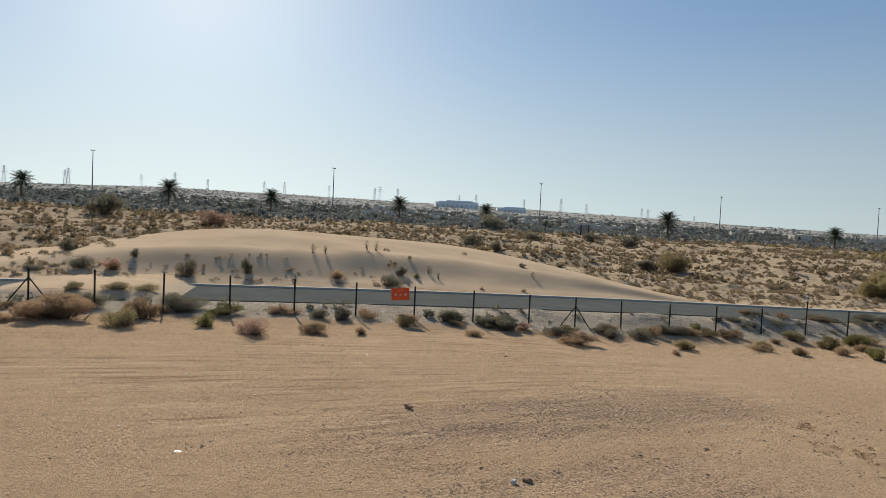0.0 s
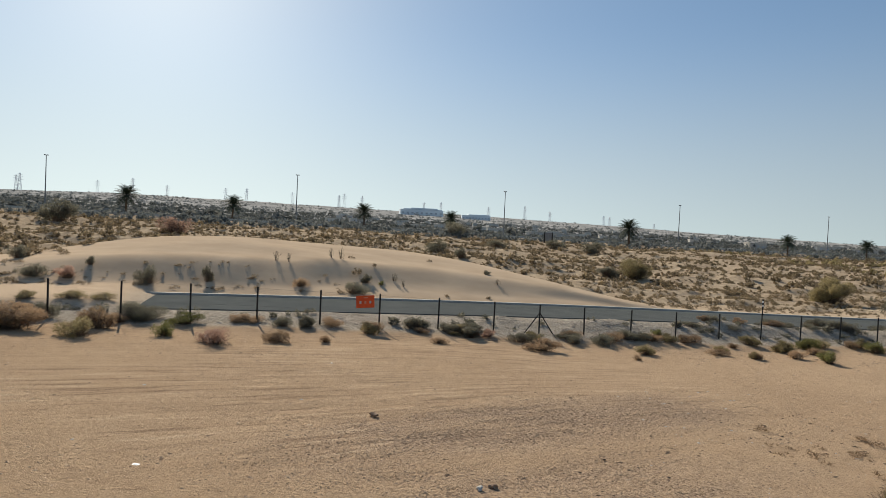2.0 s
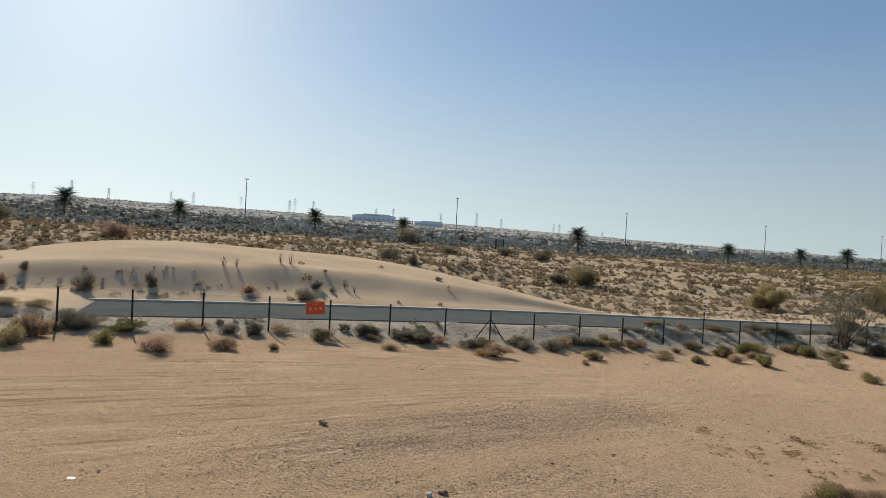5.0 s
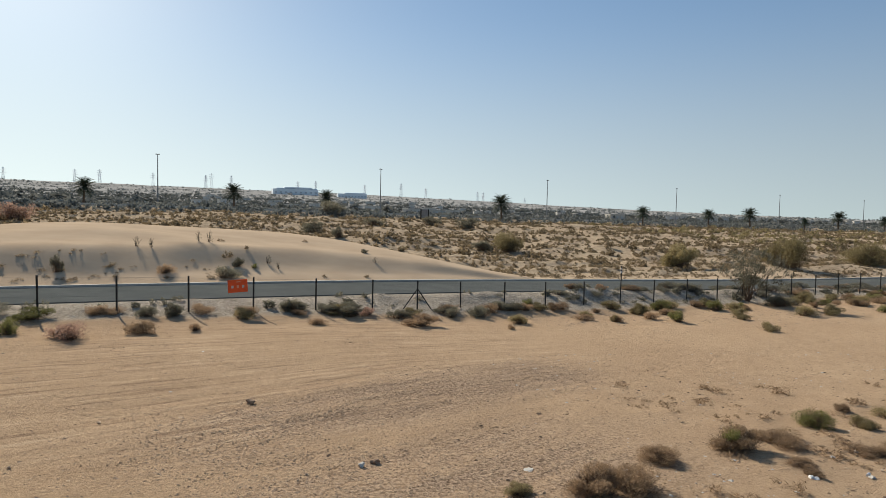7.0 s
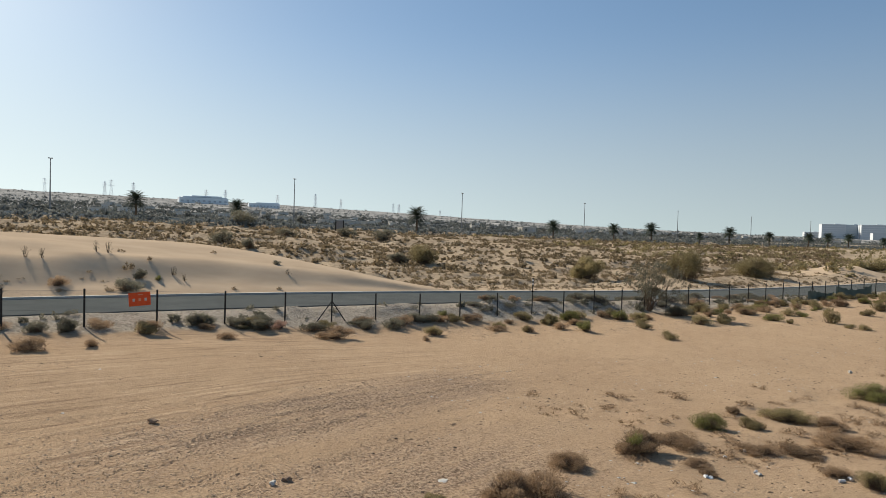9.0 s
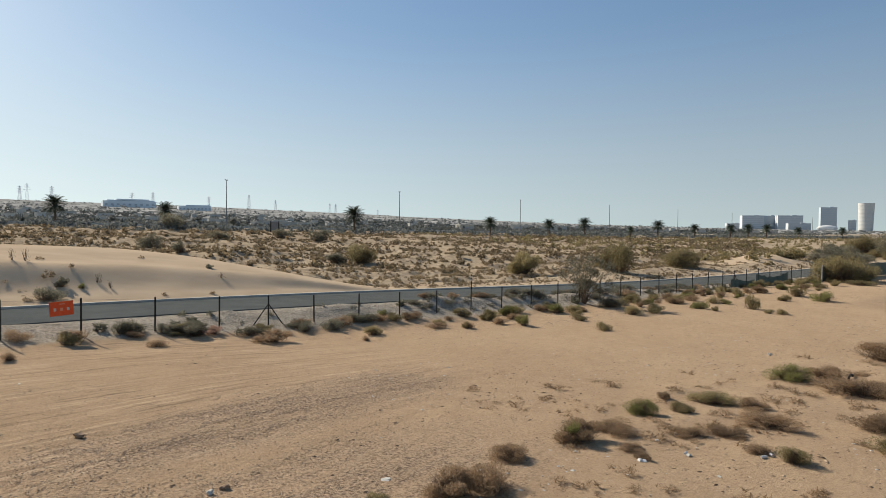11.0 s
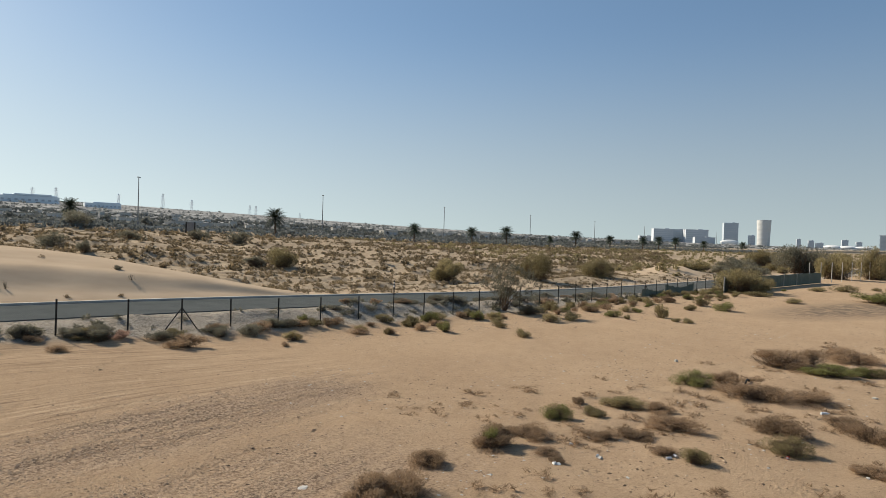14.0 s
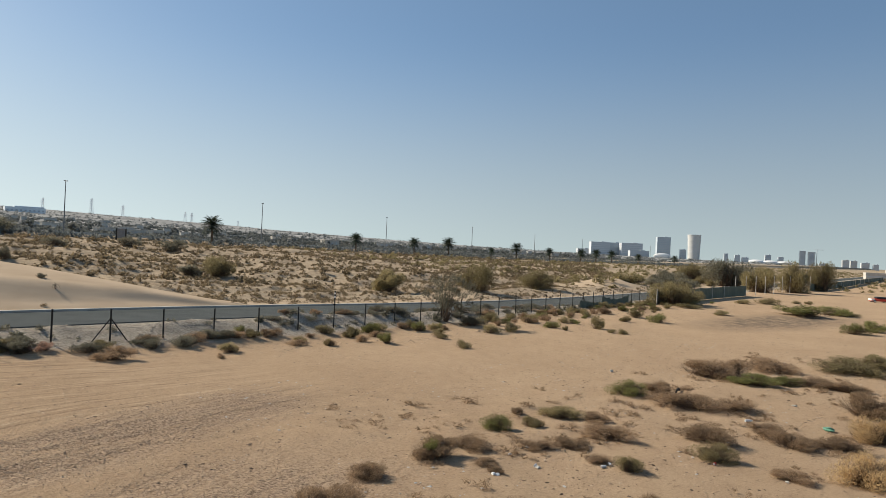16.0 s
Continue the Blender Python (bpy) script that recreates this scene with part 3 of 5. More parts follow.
YARD_SHRUBS = (
    (10.5, 12.6, 1.37, 0.81, 'm'), (12.1, 12.9, 1.34, 0.52, 'b'), (14.3, 14.1, 0.99, 0.72, 'g'), (16.6, 15.4, 0.61, 0.40, 'b'),
    (15.6, 13.8, 0.71, 0.52, 'o'), (17.7, 14.4, 1.63, 0.65, 'o'), (18.3, 13.4, 1.12, 0.51, 'b'), (16.7, 11.7, 1.64, 0.64, 'b'),
    (23.7, 15.6, 1.73, 0.91, 'g'), (25.6, 15.3, 1.54, 0.85, 'b'), (23.6, 12.8, 2.64, 0.82, 'b'), (25.2, 11.7, 1.86, 0.55, 'b'),
    (31.7, 16.3, 2.71, 1.28, 'b'), (34.1, 16.3, 2.03, 1.18, 'b'), (37.7, 15.7, 3.28, 1.02, 'b'), (31.7, 13.9, 2.32, 0.87, 'g'),
    (33.6, 13.2, 1.68, 0.81, 'g'), (34.5, 12.1, 2.29, 0.72, 'b'), (34.5, 10.8, 2.26, 0.71, 'b'), (41.0, 12.8, 4.42, 1.15, 'o'),
)
YARD_SHRUBS_EAST = (
    (43.9, 12.3, 2.44, 1.42, 'o'), (19.4, 9.8, 1.71, 0.81, 'b'), (17.6, 8.6, 1.23, 0.74, 'o'), (22.5, 9.2, 1.63, 0.61, 'b'),
    (21.6, 8.1, 1.44, 0.72, 'b'), (22.7, 7.2, 1.60, 0.60, 'b'), (29.3, 8.4, 2.18, 1.50, 'b'), (25.3, 6.9, 1.64, 1.40, 't'),
    (19.3, 5.4, 1.80, 1.26, 't'), (17.8, 6.6, 1.19, 0.42, 'b'), (14.4, 9.3, 0.69, 0.58, 'o'), (14.3, 10.2, 0.71, 0.35, 'b'),
    (14.8, 11.6, 1.18, 0.34, 'b'), (13.9, 12.0, 0.90, 0.36, 'b'), (11.4, 11.6, 0.80, 0.23, 'b'), (11.3, 11.1, 0.45, 0.25, 'b'),
    (8.3, 12.3, 0.73, 0.50, 'b'),
)
YARD_SHRUBS_NEAR = (
    (5.8, 10.6, 1.19, 0.81, 'b'), (6.6, 10.6, 1.23, 0.78, 'b'), (8.1, 12.1, 0.85, 0.52, 'b'), (4.3, 10.7, 0.62, 0.36, 'o'),
)
FENCE_SHRUBS_WEST = (
    (-15.7, 25.8, 2.97, 1.21, 'b'), (-15.8, 28.6, 1.32, 0.88, 'd'), (-12.7, 25.2, 1.64, 0.89, 'o'), (-12.9, 27.2, 1.35, 1.08, 'b'),
    (-9.9, 26.6, 1.01, 0.68, 'g'), (-12.2, 29.6, 2.30, 0.86, 'd'), (-10.0, 29.3, 1.66, 0.61, 'g'), (-7.5, 25.4, 1.54, 0.71, 'p'),
    (-5.3, 26.7, 1.22, 0.61, 'b'), (-3.4, 27.4, 0.62, 0.37, 'b'), (-1.7, 30.3, 0.95, 0.68, 'o'), (1.6, 29.5, 0.84, 0.37, 'b'),
    (-4.8, 30.6, 1.10, 0.69, 'd'), (-5.8, 30.4, 0.97, 0.55, 'd'), (0.3, 32.1, 0.72, 0.72, 'd'), (3.2, 32.0, 2.01, 0.72, 'd'),
    (-17.2, 24.9, 0.67, 0.40, 'b'),
)
FENCE_SHRUBS_MID = (
    (6.6, 30.1, 1.79, 0.69, 'b'), (8.9, 32.8, 1.06, 0.61, 'd'), (10.5, 33.0, 1.08, 0.68, 'd'), (12.2, 31.3, 1.20, 0.60, 'o'),
    (11.2, 29.8, 0.43, 0.29, 'b'), (18.5, 32.2, 0.66, 0.50, 'b'), (21.6, 34.9, 1.54, 0.73, 'o'), (23.7, 35.8, 1.34, 0.84, 'g'),
    (16.7, 32.7, 1.15, 0.39, 'b'), (14.5, 35.6, 0.86, 0.51, 'g'), (2.1, 32.3, 0.87, 0.58, 'd'), (12.2, 34.6, 0.98, 0.59, 'd'),
    (-18.4, 31.6, 1.14, 0.46, 'o'), (-16.4, 32.1, 1.45, 0.45, 'o'), (-15.2, 32.6, 1.35, 0.42, 'o'),
)
FENCE_SHRUBS_EAST = (
    (21.5, 35.0, 1.10, 0.73, 'o'), (18.4, 32.3, 0.60, 0.50, 'o'), (23.8, 36.2, 1.08, 0.70, 'g'), (28.0, 36.1, 1.55, 0.82, 'g'),
    (27.1, 32.6, 1.02, 0.49, 'o'), (32.5, 33.3, 1.25, 0.83, 'o'), (34.8, 33.6, 1.64, 0.78, 'o'), (39.9, 33.9, 1.40, 0.61, 'g'),
    (43.8, 35.8, 1.11, 0.71, 'o'), (39.9, 32.4, 0.64, 0.46, 'o'), (40.7, 37.0, 1.48, 0.59, 'b'), (34.1, 37.4, 2.04, 0.99, 'd'),
    (43.5, 32.1, 1.30, 1.30, 'o'), (42.6, 30.0, 0.70, 0.37, 'o'), (43.1, 29.3, 1.02, 0.47, 'o'), (51.5, 34.8, 1.11, 0.67, 'o'),
    (56.5, 37.0, 1.69, 1.03, 'o'), (54.5, 33.3, 2.17, 1.03, 'g'),
)
TRACK_SHRUBS = (
    (70.3, 35.1, 2.25, 0.63, 'o'), (93.9, 43.5, 2.31, 0.74, 'o'), (97.9, 41.6, 3.33, 1.14, 'o'), (80.9, 30.3, 6.95, 1.54, 'g'),
    (88.1, 29.4, 4.15, 1.33, 'g'), (65.9, 20.2, 2.77, 1.23, 'g'), (70.4, 20.2, 2.62, 1.18, 'g'), (90.4, 28.1, 1.52, 0.51, 'o'),
    (107.7, 41.5, 1.55, 0.62, 'o'), (108.9, 40.1, 1.56, 0.62, 'o'), (74.6, 41.3, 3.05, 0.69, 'o'),
)
BIG_BUSHES = (
    (45.1, 65.1, 4.39, 2.83, 'o'), (57.5, 62.0, 5.29, 3.63, 'o'), (74.7, 66.9, 5.56, 2.87, 'o'), (25.3, 78.3, 3.09, 1.32, 'd'),
    (28.5, 78.7, 4.49, 2.54, 'o'), (77.0, 45.2, 6.4, 3.3, 'o'), (81.0, 45.4, 4.6, 2.5, 'o'), (170.1, 60.4, 5.81, 7.42, 'o'), (147.3, 57.4, 7.06, 7.06, 'o'),
    (135.5, 59.4, 7.93, 5.55, 'o'), (157.9, 77.0, 10.99, 7.07, 'd'), (174.1, 96.7, 10.68, 5.34, 'o'),
)
DUNE_BUSHES = (
    (-59.8, 111.8, 6.23, 4.53, 'd'), (-36.2, 100.0, 5.23, 2.85, 'p'), (-16.2, 40.4, 1.56, 1.36, 'd'), (-12.9, 41.8, 0.70, 1.25, 'd'),
    (-26.5, 44.7, 1.49, 1.02, 'd'), (-3.4, 42.6, 1.83, 0.92, 'd'), (-2.9, 45.0, 0.89, 0.73, 'd'), (-1.8, 45.1, 0.44, 0.40, 'g'),
    (4.3, 94.0, 3.36, 2.52, 'd'), (7.0, 83.4, 2.24, 1.65, 'd'), (11.7, 158.4, 6.39, 3.98, 'd'), (16.6, 119.7, 3.78, 1.62, 'd'),
    (6.2, 49.6, 0.80, 0.36, 'd'), (-20.6, 42.4, 0.59, 0.67, 'd'), (-23.0, 40.3, 1.66, 0.91, 'd'), (-20.9, 40.2, 1.62, 0.89, 'p'),
    (-25.6, 39.6, 1.27, 0.42, 'd'), (-7.1, 42.8, 1.16, 0.70, 'b'), (29.7, 127.8, 4.69, 2.11, 'd'), (35.9, 121.6, 4.53, 2.49, 'd'),
)

plant(YARD_SHRUBS, "near")
plant(YARD_SHRUBS_EAST, "near")
plant(YARD_SHRUBS_NEAR, "near")
plant(FENCE_SHRUBS_WEST, "mid")
plant(FENCE_SHRUBS_MID, "mid")
plant(FENCE_SHRUBS_EAST, "mid")
plant(TRACK_SHRUBS, "mid")
re_ = np.random.RandomState(44)
EDGE = []
for i in range(66):
    # low shrubs strewn along the inside of the fence
    u, v = re_.uniform(24, 88), 30.8 - abs(re_.normal(0, 1.9))
    w = re_.uniform(0.45, 1.25)
    EDGE.append((*xy(u, v), w, w * re_.uniform(0.5, 0.75), "obgoboo"[i % 7]))
for i in range(58):
    # thicker towards the far end of the yard
    u, v = re_.uniform(44, 98), 30.6 - abs(re_.normal(0, 2.7))
    w = re_.uniform(0.5, 1.5)
    EDGE.append((*xy(u, v), w, w * re_.uniform(0.42, 0.65), "oobgo"[i % 5]))
for i in range(46):
    # a broken belt of low brush between the yard and the fence
    u, v = re_.uniform(-30, 24), 30.9 + re_.normal(0, 0.45)
    w = re_.uniform(0.6, 1.5)
    EDGE.append((*xy(u, v), w, w * re_.uniform(0.32, 0.5), "bdobpdb"[i % 7]))
for i in range(40):
    # dark brush on the spoil heaps
    u, v = re_.uniform(24, 62), 33.2 + re_.normal(0, 0.7)
    w = re_.uniform(0.8, 2.0)
    EDGE.append((*xy(u, v), w, w * re_.uniform(0.3, 0.45), "dbd"[i % 3]))
plant(EDGE, "mid")
SCREEN_BUSHES = []
for i in range(44):
    # an uneven belt of bushes that runs on behind the screen fence
    u = 118 + 260 * re_.rand() ** 1.2
    v = 33 + 26 * re_.rand()
    if ROAD_NEAR - 1.5 < v < ROAD_FAR + 1.5:
        v = ROAD_FAR + 2 + 8 * re_.rand()
    w = re_.uniform(3.0, 7.5)
    SCREEN_BUSHES.append((*xy(u, v), w, w * re_.uniform(0.4, 0.62), "odood"[i % 5]))
plant(SCREEN_BUSHES, "mid")
plant(BIG_BUSHES, "big")
plant(DUNE_BUSHES, "mid")


# ---- scrub that nobody could count ----
def tuft(seed, n, leaf, broad=1.0):
    return bushy(seed, n, leaf, 0, 5, 0.5, broad)


def scatter(name, spots, tufts, material, label, category="scrub"):
    vs, fs, base = [], [], 0
    heights = land(np.array([p[0] for p in spots]), np.array([p[1] for p in spots]))
    for i, (x, y, w, h) in enumerate(spots):
        v, f = tufts[i % len(tufts)]
        a = i * 2.399
        rot = np.array([[math.cos(a), -math.sin(a), 0], [math.sin(a), math.cos(a), 0], [0, 0, 1]])
        p = (v @ rot.T) * np.array([w, w, h]) + np.array([x, y, heights[i] - 0.03])
        vs.append(p)
        fs += [tuple(base + k for k in q) for q in f]
        base += len(v)
    return tagged(raw(name, np.concatenate(vs), fs, material), label, category, kind="stuff")


def field_spots():
    """Small tufts on low hummocks, close together but seldom touching."""
    r = np.random.RandomState(11)
    out = []
    while len(out) < 17000:
        v = 42.5 + 106 * r.rand() ** 1.1
        u = r.uniform(-70 - v * 0.5, 50 + v * 1.75)
        if knoll(*xy(u, v)) > 0.4 or dune_part(np.float64(u), np.float64(v)) > 0.22 and r.rand() > 0.012 + 0.10 * (v < 44.5) * (u < 9) + 0.4 * (u < -13):
            continue
        if r.rand() > 0.25 + 1.0 * float(vnoise(u / 9.0, v / 6.0)):
            continue
        x, y = xy(u, v)
        s = r.uniform(0.26, 0.74) * (1 + 0.9 * (r.rand() < 0.1)) * (0.66 if v < 50 else 1.0 + 0.003 * (v - 50))
        out.append((x, y, s * 1.4, s * 0.6))
    return out


FIELD = field_spots()
scatter("field_scrub", [s for s in FIELD if uv(s[0], s[1])[1] < 49], [tuft(s, 200, 0.05, 1.5) for s in range(7)], MAT_SCRUB, "low brown scrub at the foot of the dune")
scatter("field_scrub", [s for s in FIELD if 49 <= uv(s[0], s[1])[1] < 64], [tuft(s, 170, 0.052, 2.1) for s in range(7)], MAT_SCRUB, "low brown and olive scrub dotted over pale sand")
scatter("field_scrub", [s for s in FIELD if uv(s[0], s[1])[1] >= 64], [tuft(s, 40, 0.095, 3.5) for s in range(7)], MAT_SCRUB, "small brown scrub dotted over the farther sand")


def edge_spots():
    """Where the plain runs out beyond the end of the fence."""
    r = np.random.RandomState(14)
    out = []
    while len(out) < 1900:
        u = 110 + 750 * r.rand() ** 1.3
        v = r.uniform(33, 150) if r.rand() < 0.82 else r.uniform(2, 24)
        if ROAD_NEAR - 1 < v < ROAD_FAR + 1 or (v < 25 and u < 190):
            continue
        if r.rand() > 0.2 + 1.2 * float(vnoise(u / 25.0, v / 10.0)):
            continue
        x, y = xy(u, v)
        s = r.uniform(0.7, 1.9)
        out.append((x, y, s * 1.6, s * 0.7))
    return out


scatter("edge_scrub", edge_spots(), [tuft(s + 80, 36, 0.1, 2.0) for s in range(6)], LEAVES["o"], "olive scrub spread over the plain's far edge")


def bank_spots():
    r = np.random.RandomState(12)
    out = []
    for _ in range(2600):
        u = r.uniform(-170, 520)
        v = r.choice([r.uniform(147, 156.5), r.uniform(150, 156.5), r.uniform(176, 192)])
        x, y = xy(u, v)
        s = r.uniform(0.5, 1.5)
        out.append((x, y, s * 1.7, s))
    return out


scatter("bank_scrub", bank_spots(), [tuft(s + 20, 40, 0.1, 3.2) for s in range(5)], MAT_FAR_SCRUB, "dark scrub along the highway bank")


def far_spots(count, d0, d1, small, large, seed):
    r = np.random.RandomState(seed)
    out = []
    while len(out) < count:
        az = radians(r.uniform(-42, 76))
        d = d0 + (d1 - d0) * r.rand() ** 1.25
        x, y = d * math.sin(az), d * math.cos(az)
        u, v = uv(x, y)
        if v < 190 or r.rand() > 0.2 + 1.2 * float(vnoise(u / 60, v / 45)):
            continue
        s = r.uniform(small, large) * (1 + 0.9 * (r.rand() < 0.12))
        out.append((x, y, s * 2.3, s))
    return out


FAR_TUFTS = [tuft(s + 40, 36, 0.1, 3.6) for s in range(5)]
scatter("far_scrub", far_spots(6300, 190, 640, 0.6, 1.7, 13), FAR_TUFTS, MAT_FAR_SCRUB, "dark scrub and trees dotted over the far plain")
scatter("far_scrub", far_spots(4200, 600, 1450, 0.6, 1.9, 16), FAR_TUFTS, MAT_HAZY_SCRUB, "haze-grey scrub dotted over the ridge")


def dry_spots():
    """Thin flat tufts of dead grass between the yard's shrubs."""
    r = np.random.RandomState(37)
    out = []
    while len(out) < 300:
        x, y = r.uniform(6, 46), r.uniform(5.5, 19)
        if math.hypot(x, y) < 11 or x < 8 and y > 13 or float(vnoise(x / 4.0 + 9, y / 2.0)) < 0.35 + 0.3 * r.rand():
            continue
        s = r.uniform(0.2, 0.6)
        out.append((x, y, s * 1.6, s * 0.4))
    return out


scatter("dry_grass", dry_spots(), [tuft(s + 70, 130, 0.07, 0.7) for s in range(6)], LEAVES["b"], "thin dead grass lying flat between shrubs", "grass")


def verge_spots():
    r = np.random.RandomState(15)
    out = []
    for _ in range(330):
        u, v = r.uniform(-40, 84), r.uniform(31.2, 34.3)
        if u < 24 and r.rand() < 0.65:
            continue
        x, y = xy(u, v)
        s = r.uniform(0.25, 0.8)
        out.append((x, y, s * 1.3, s * 0.6))
    return out


scatter("verge_scrub", verge_spots(), [tuft(s + 60, 110, 0.065, 2.0) for s in range(5)], LEAVES["d"], "low dark scrub among the verge rubble")


def stones(name, spots, material, label, seed=3):
    r = np.random.RandomState(seed)
    base = np.array([(1, 0, 0), (0, 1, 0), (-1, 0, 0), (0, -1, 0), (0.1, 0, 0.75), (0, 0, -0.4)])
    tri = ((0, 1, 4), (1, 2, 4), (2, 3, 4), (3, 0, 4), (1, 0, 5), (2, 1, 5), (3, 2, 5), (0, 3, 5))
    n = len(spots)
    P = np.array(spots)
    shape = base[None] * (1 + r.uniform(-0.35, 0.35, (n, 6, 3)))
    a = r.uniform(0, 6.28, n)
    c, s = np.cos(a)[:, None], np.sin(a)[:, None]
    X = shape[..., 0] * c - shape[..., 1] * s * 0.75
    Y = shape[..., 0] * s + shape[..., 1] * c * 0.75
    S = P[:, 2][:, None]
    V = np.stack([P[:, 0][:, None] + X * S, P[:, 1][:, None] + Y * S, land(P[:, 0], P[:, 1])[:, None] + shape[..., 2] * S * 0.48], -1).reshape(-1, 3)
    F = (np.arange(n)[:, None, None] * 6 + np.array(tri)[None]).reshape(-1, 3)
    return tagged(raw(name, V.tolist(), F.tolist(), material), label, "stones", kind="stuff")


def yard_stones():
    r = np.random.RandomState(8)
    n = 420000
    wide = r.rand(n) < 0.4
    x = np.where(wide, r.uniform(-26, 48, n), r.uniform(-7, 17, n))
    y = np.where(wide, r.uniform(5, 34, n), r.uniform(9, 23, n))
    u, v = uv(x, y)
    keep = (v <= 31) & (np.hypot(x, y) >= 9) & (r.rand(n) <= 0.06 + 0.94 * gravel_amount(u, v))
    size = 0.011 + 0.028 * r.rand(n) ** 2.4 + 0.025 * (r.rand(n) < 0.006)
    return np.stack([x, y, size], -1)[keep][:36000]


def yard_clods():
    r = np.random.RandomState(18)
    out = []
    while len(out) < 17000:
        x, y = r.uniform(-26, 48), r.uniform(7, 36)
        u, v = uv(x, y)
        if v > 31.4 or math.hypot(x, y) < 9 or r.rand() > 0.12 + 0.9 * max(0.0, float(vnoise(x / 2.5, y / 1.6)) - 0.35) + 0.5 * (v > 27 + 2 * math.sin(u / 7)) + 0.6 * (u > 13 and v < 19):
            continue
        out.append((x, y, (0.018 + 0.05 * r.rand() ** 4) * (1.6 if v > 23 and u > 20 else 1.0)))
    return out


def dune_foot_spots():
    r = np.random.RandomState(19)
    out = []
    while len(out) < 110:
        u, v = r.uniform(-24, 5), 42.8 + 3.2 * r.rand()
        if r.rand() > 0.1 + 1.3 * max(0.0, float(vnoise(u / 3.0 + 5, v / 1.1)) - 0.35):
            continue
        s = r.uniform(0.2, 0.6)
        out.append((*xy(u, v), s * 1.4, s * 0.36))
    return out


scatter("dune_scrub", dune_foot_spots(), [tuft(s + 90, 90, 0.06, 2.0) for s in range(5)], MAT_SCRUB, "low dry scrub half buried in blown sand")
def scraps():
    """Pale bits and pebbles between the shrubs."""
    r = np.random.RandomState(28)
    out = []
    while len(out) < 900:
        x, y = r.uniform(6, 46), r.uniform(5, 24)
        if float(vnoise(x / 3.0 + 2, y / 2.2)) < 0.45 + 0.3 * r.rand() or math.hypot(x, y) < 11:
            continue
        out.append((x, y, 0.018 + 0.06 * r.rand() ** 3))
    return out


def debris():
    """Dark bits of dead wood and dung among the shrubs."""
    r = np.random.RandomState(41)
    out = []
    while len(out) < 1500:
        x, y = r.uniform(4, 44), r.uniform(5, 22)
        if float(vnoise(x / 2.0 + 7, y / 1.6)) < 0.4 + 0.3 * r.rand() or math.hypot(x, y) < 10.5:
            continue
        out.append((x, y, 0.02 + 0.06 * r.rand() ** 2.5))
    return out


stones("dark_debris", debris(), MAT_DEBRIS, "dark bits of dead wood strewn on the sand", 12)
stones("pale_pebbles", scraps(), MAT_KERB, "pale pebbles and bits strewn between dry shrubs", 7)
def track_clods():
    r = np.random.RandomState(23)
    out = []
    while len(out) < 5200:
        x, y = r.uniform(26, 92), r.uniform(6, 48)
        u, v = uv(x, y)
        if v > 31 or v < 1 or r.rand() > 0.1 + 1.1 * max(0.0, float(vnoise(u / 5.0, v / 1.8)) - 0.4) + 0.25 * (v > 25):
            continue
        out.append((x, y, 0.025 + 0.085 * r.rand() ** 3.5))
    return out


stones("clods", track_clods(), MAT_CLOD, "brown clods of earth along the sand track", 26)
stones("clods", yard_clods(), MAT_CLOD, "small brown clods of earth on the sand", 6)
stones("gravel", yard_stones(), MAT_STONE, "loose dark gravel and pebbles strewn over sand")


def verge_rubble():
    r = np.random.RandomState(9)
    out = []
    for _ in range(9000):
        u, v = r.uniform(-45, 85), r.uniform(31.2, 34.7)
        x, y = xy(u, v)
        out.append((x, y, 0.02 + 0.085 * r.rand() ** 3))
    return out


stones("verge_rubble", verge_rubble(), MAT_RUBBLE, "pale broken rubble along the road verge", 4)


# ---- palms and lamps of the highway ----
def palm():
    root = tagged(new("palm_tree"), "date palm with dark green fronds beside the highway", "palm tree", "palms along the highway")
    bm = bmesh.new()
    for k in range(8):
        rod(bm, (0.05 * math.sin(k), 0.04 * k % 0.1, 0.57 * k - 0.2), (0.05 * math.sin(k + 1), 0.04 * (k + 1) % 0.1, 0.57 * k + 0.39), 0.30 - 0.012 * k, 0.25 - 0.012 * k, 9)
    part("trunk", bm, MAT_BARK, root)
    r = np.random.RandomState(2)
    verts, faces = [], []
    top = np.array([0, 0, 4.5])
    for i in range(52):
        az = i * 2.39996
        up = math.radians(86 - 118 * (i / 51) + r.uniform(-9, 9))
        L = r.uniform(2.7, 3.3)
        out = np.array([math.cos(az), math.sin(az), 0.0])
        side = np.array([-math.sin(az), math.cos(az), 0.0])
        pos, ang, pts = top.copy(), up, []
        for s in range(9):
            pts.append(pos.copy())
            pos = pos + (out * math.cos(ang) + np.array([0, 0, math.sin(ang)])) * L / 8
            ang -= math.radians(4 + 1.1 * s)
        for s in range(8):
            p, q = pts[s], pts[s + 1]
            w = 0.95 * math.sin(math.pi * (s + 0.8) / 9.2) + 0.05
            for sd in (-1, 1):
                for t in (0.0, 0.5):
                    b0, b1 = p + (q - p) * t, p + (q - p) * (t + 0.32)
                    tip = b1 + side * sd * w + (q - p) * 0.7 + np.array([0, 0, -0.35 * w])
                    k = len(verts)
                    verts += [b0, b1, tip]
                    faces.append((k, k + 1, k + 2))
    raw("crown", verts, faces, MAT_FROND, root)
    return root


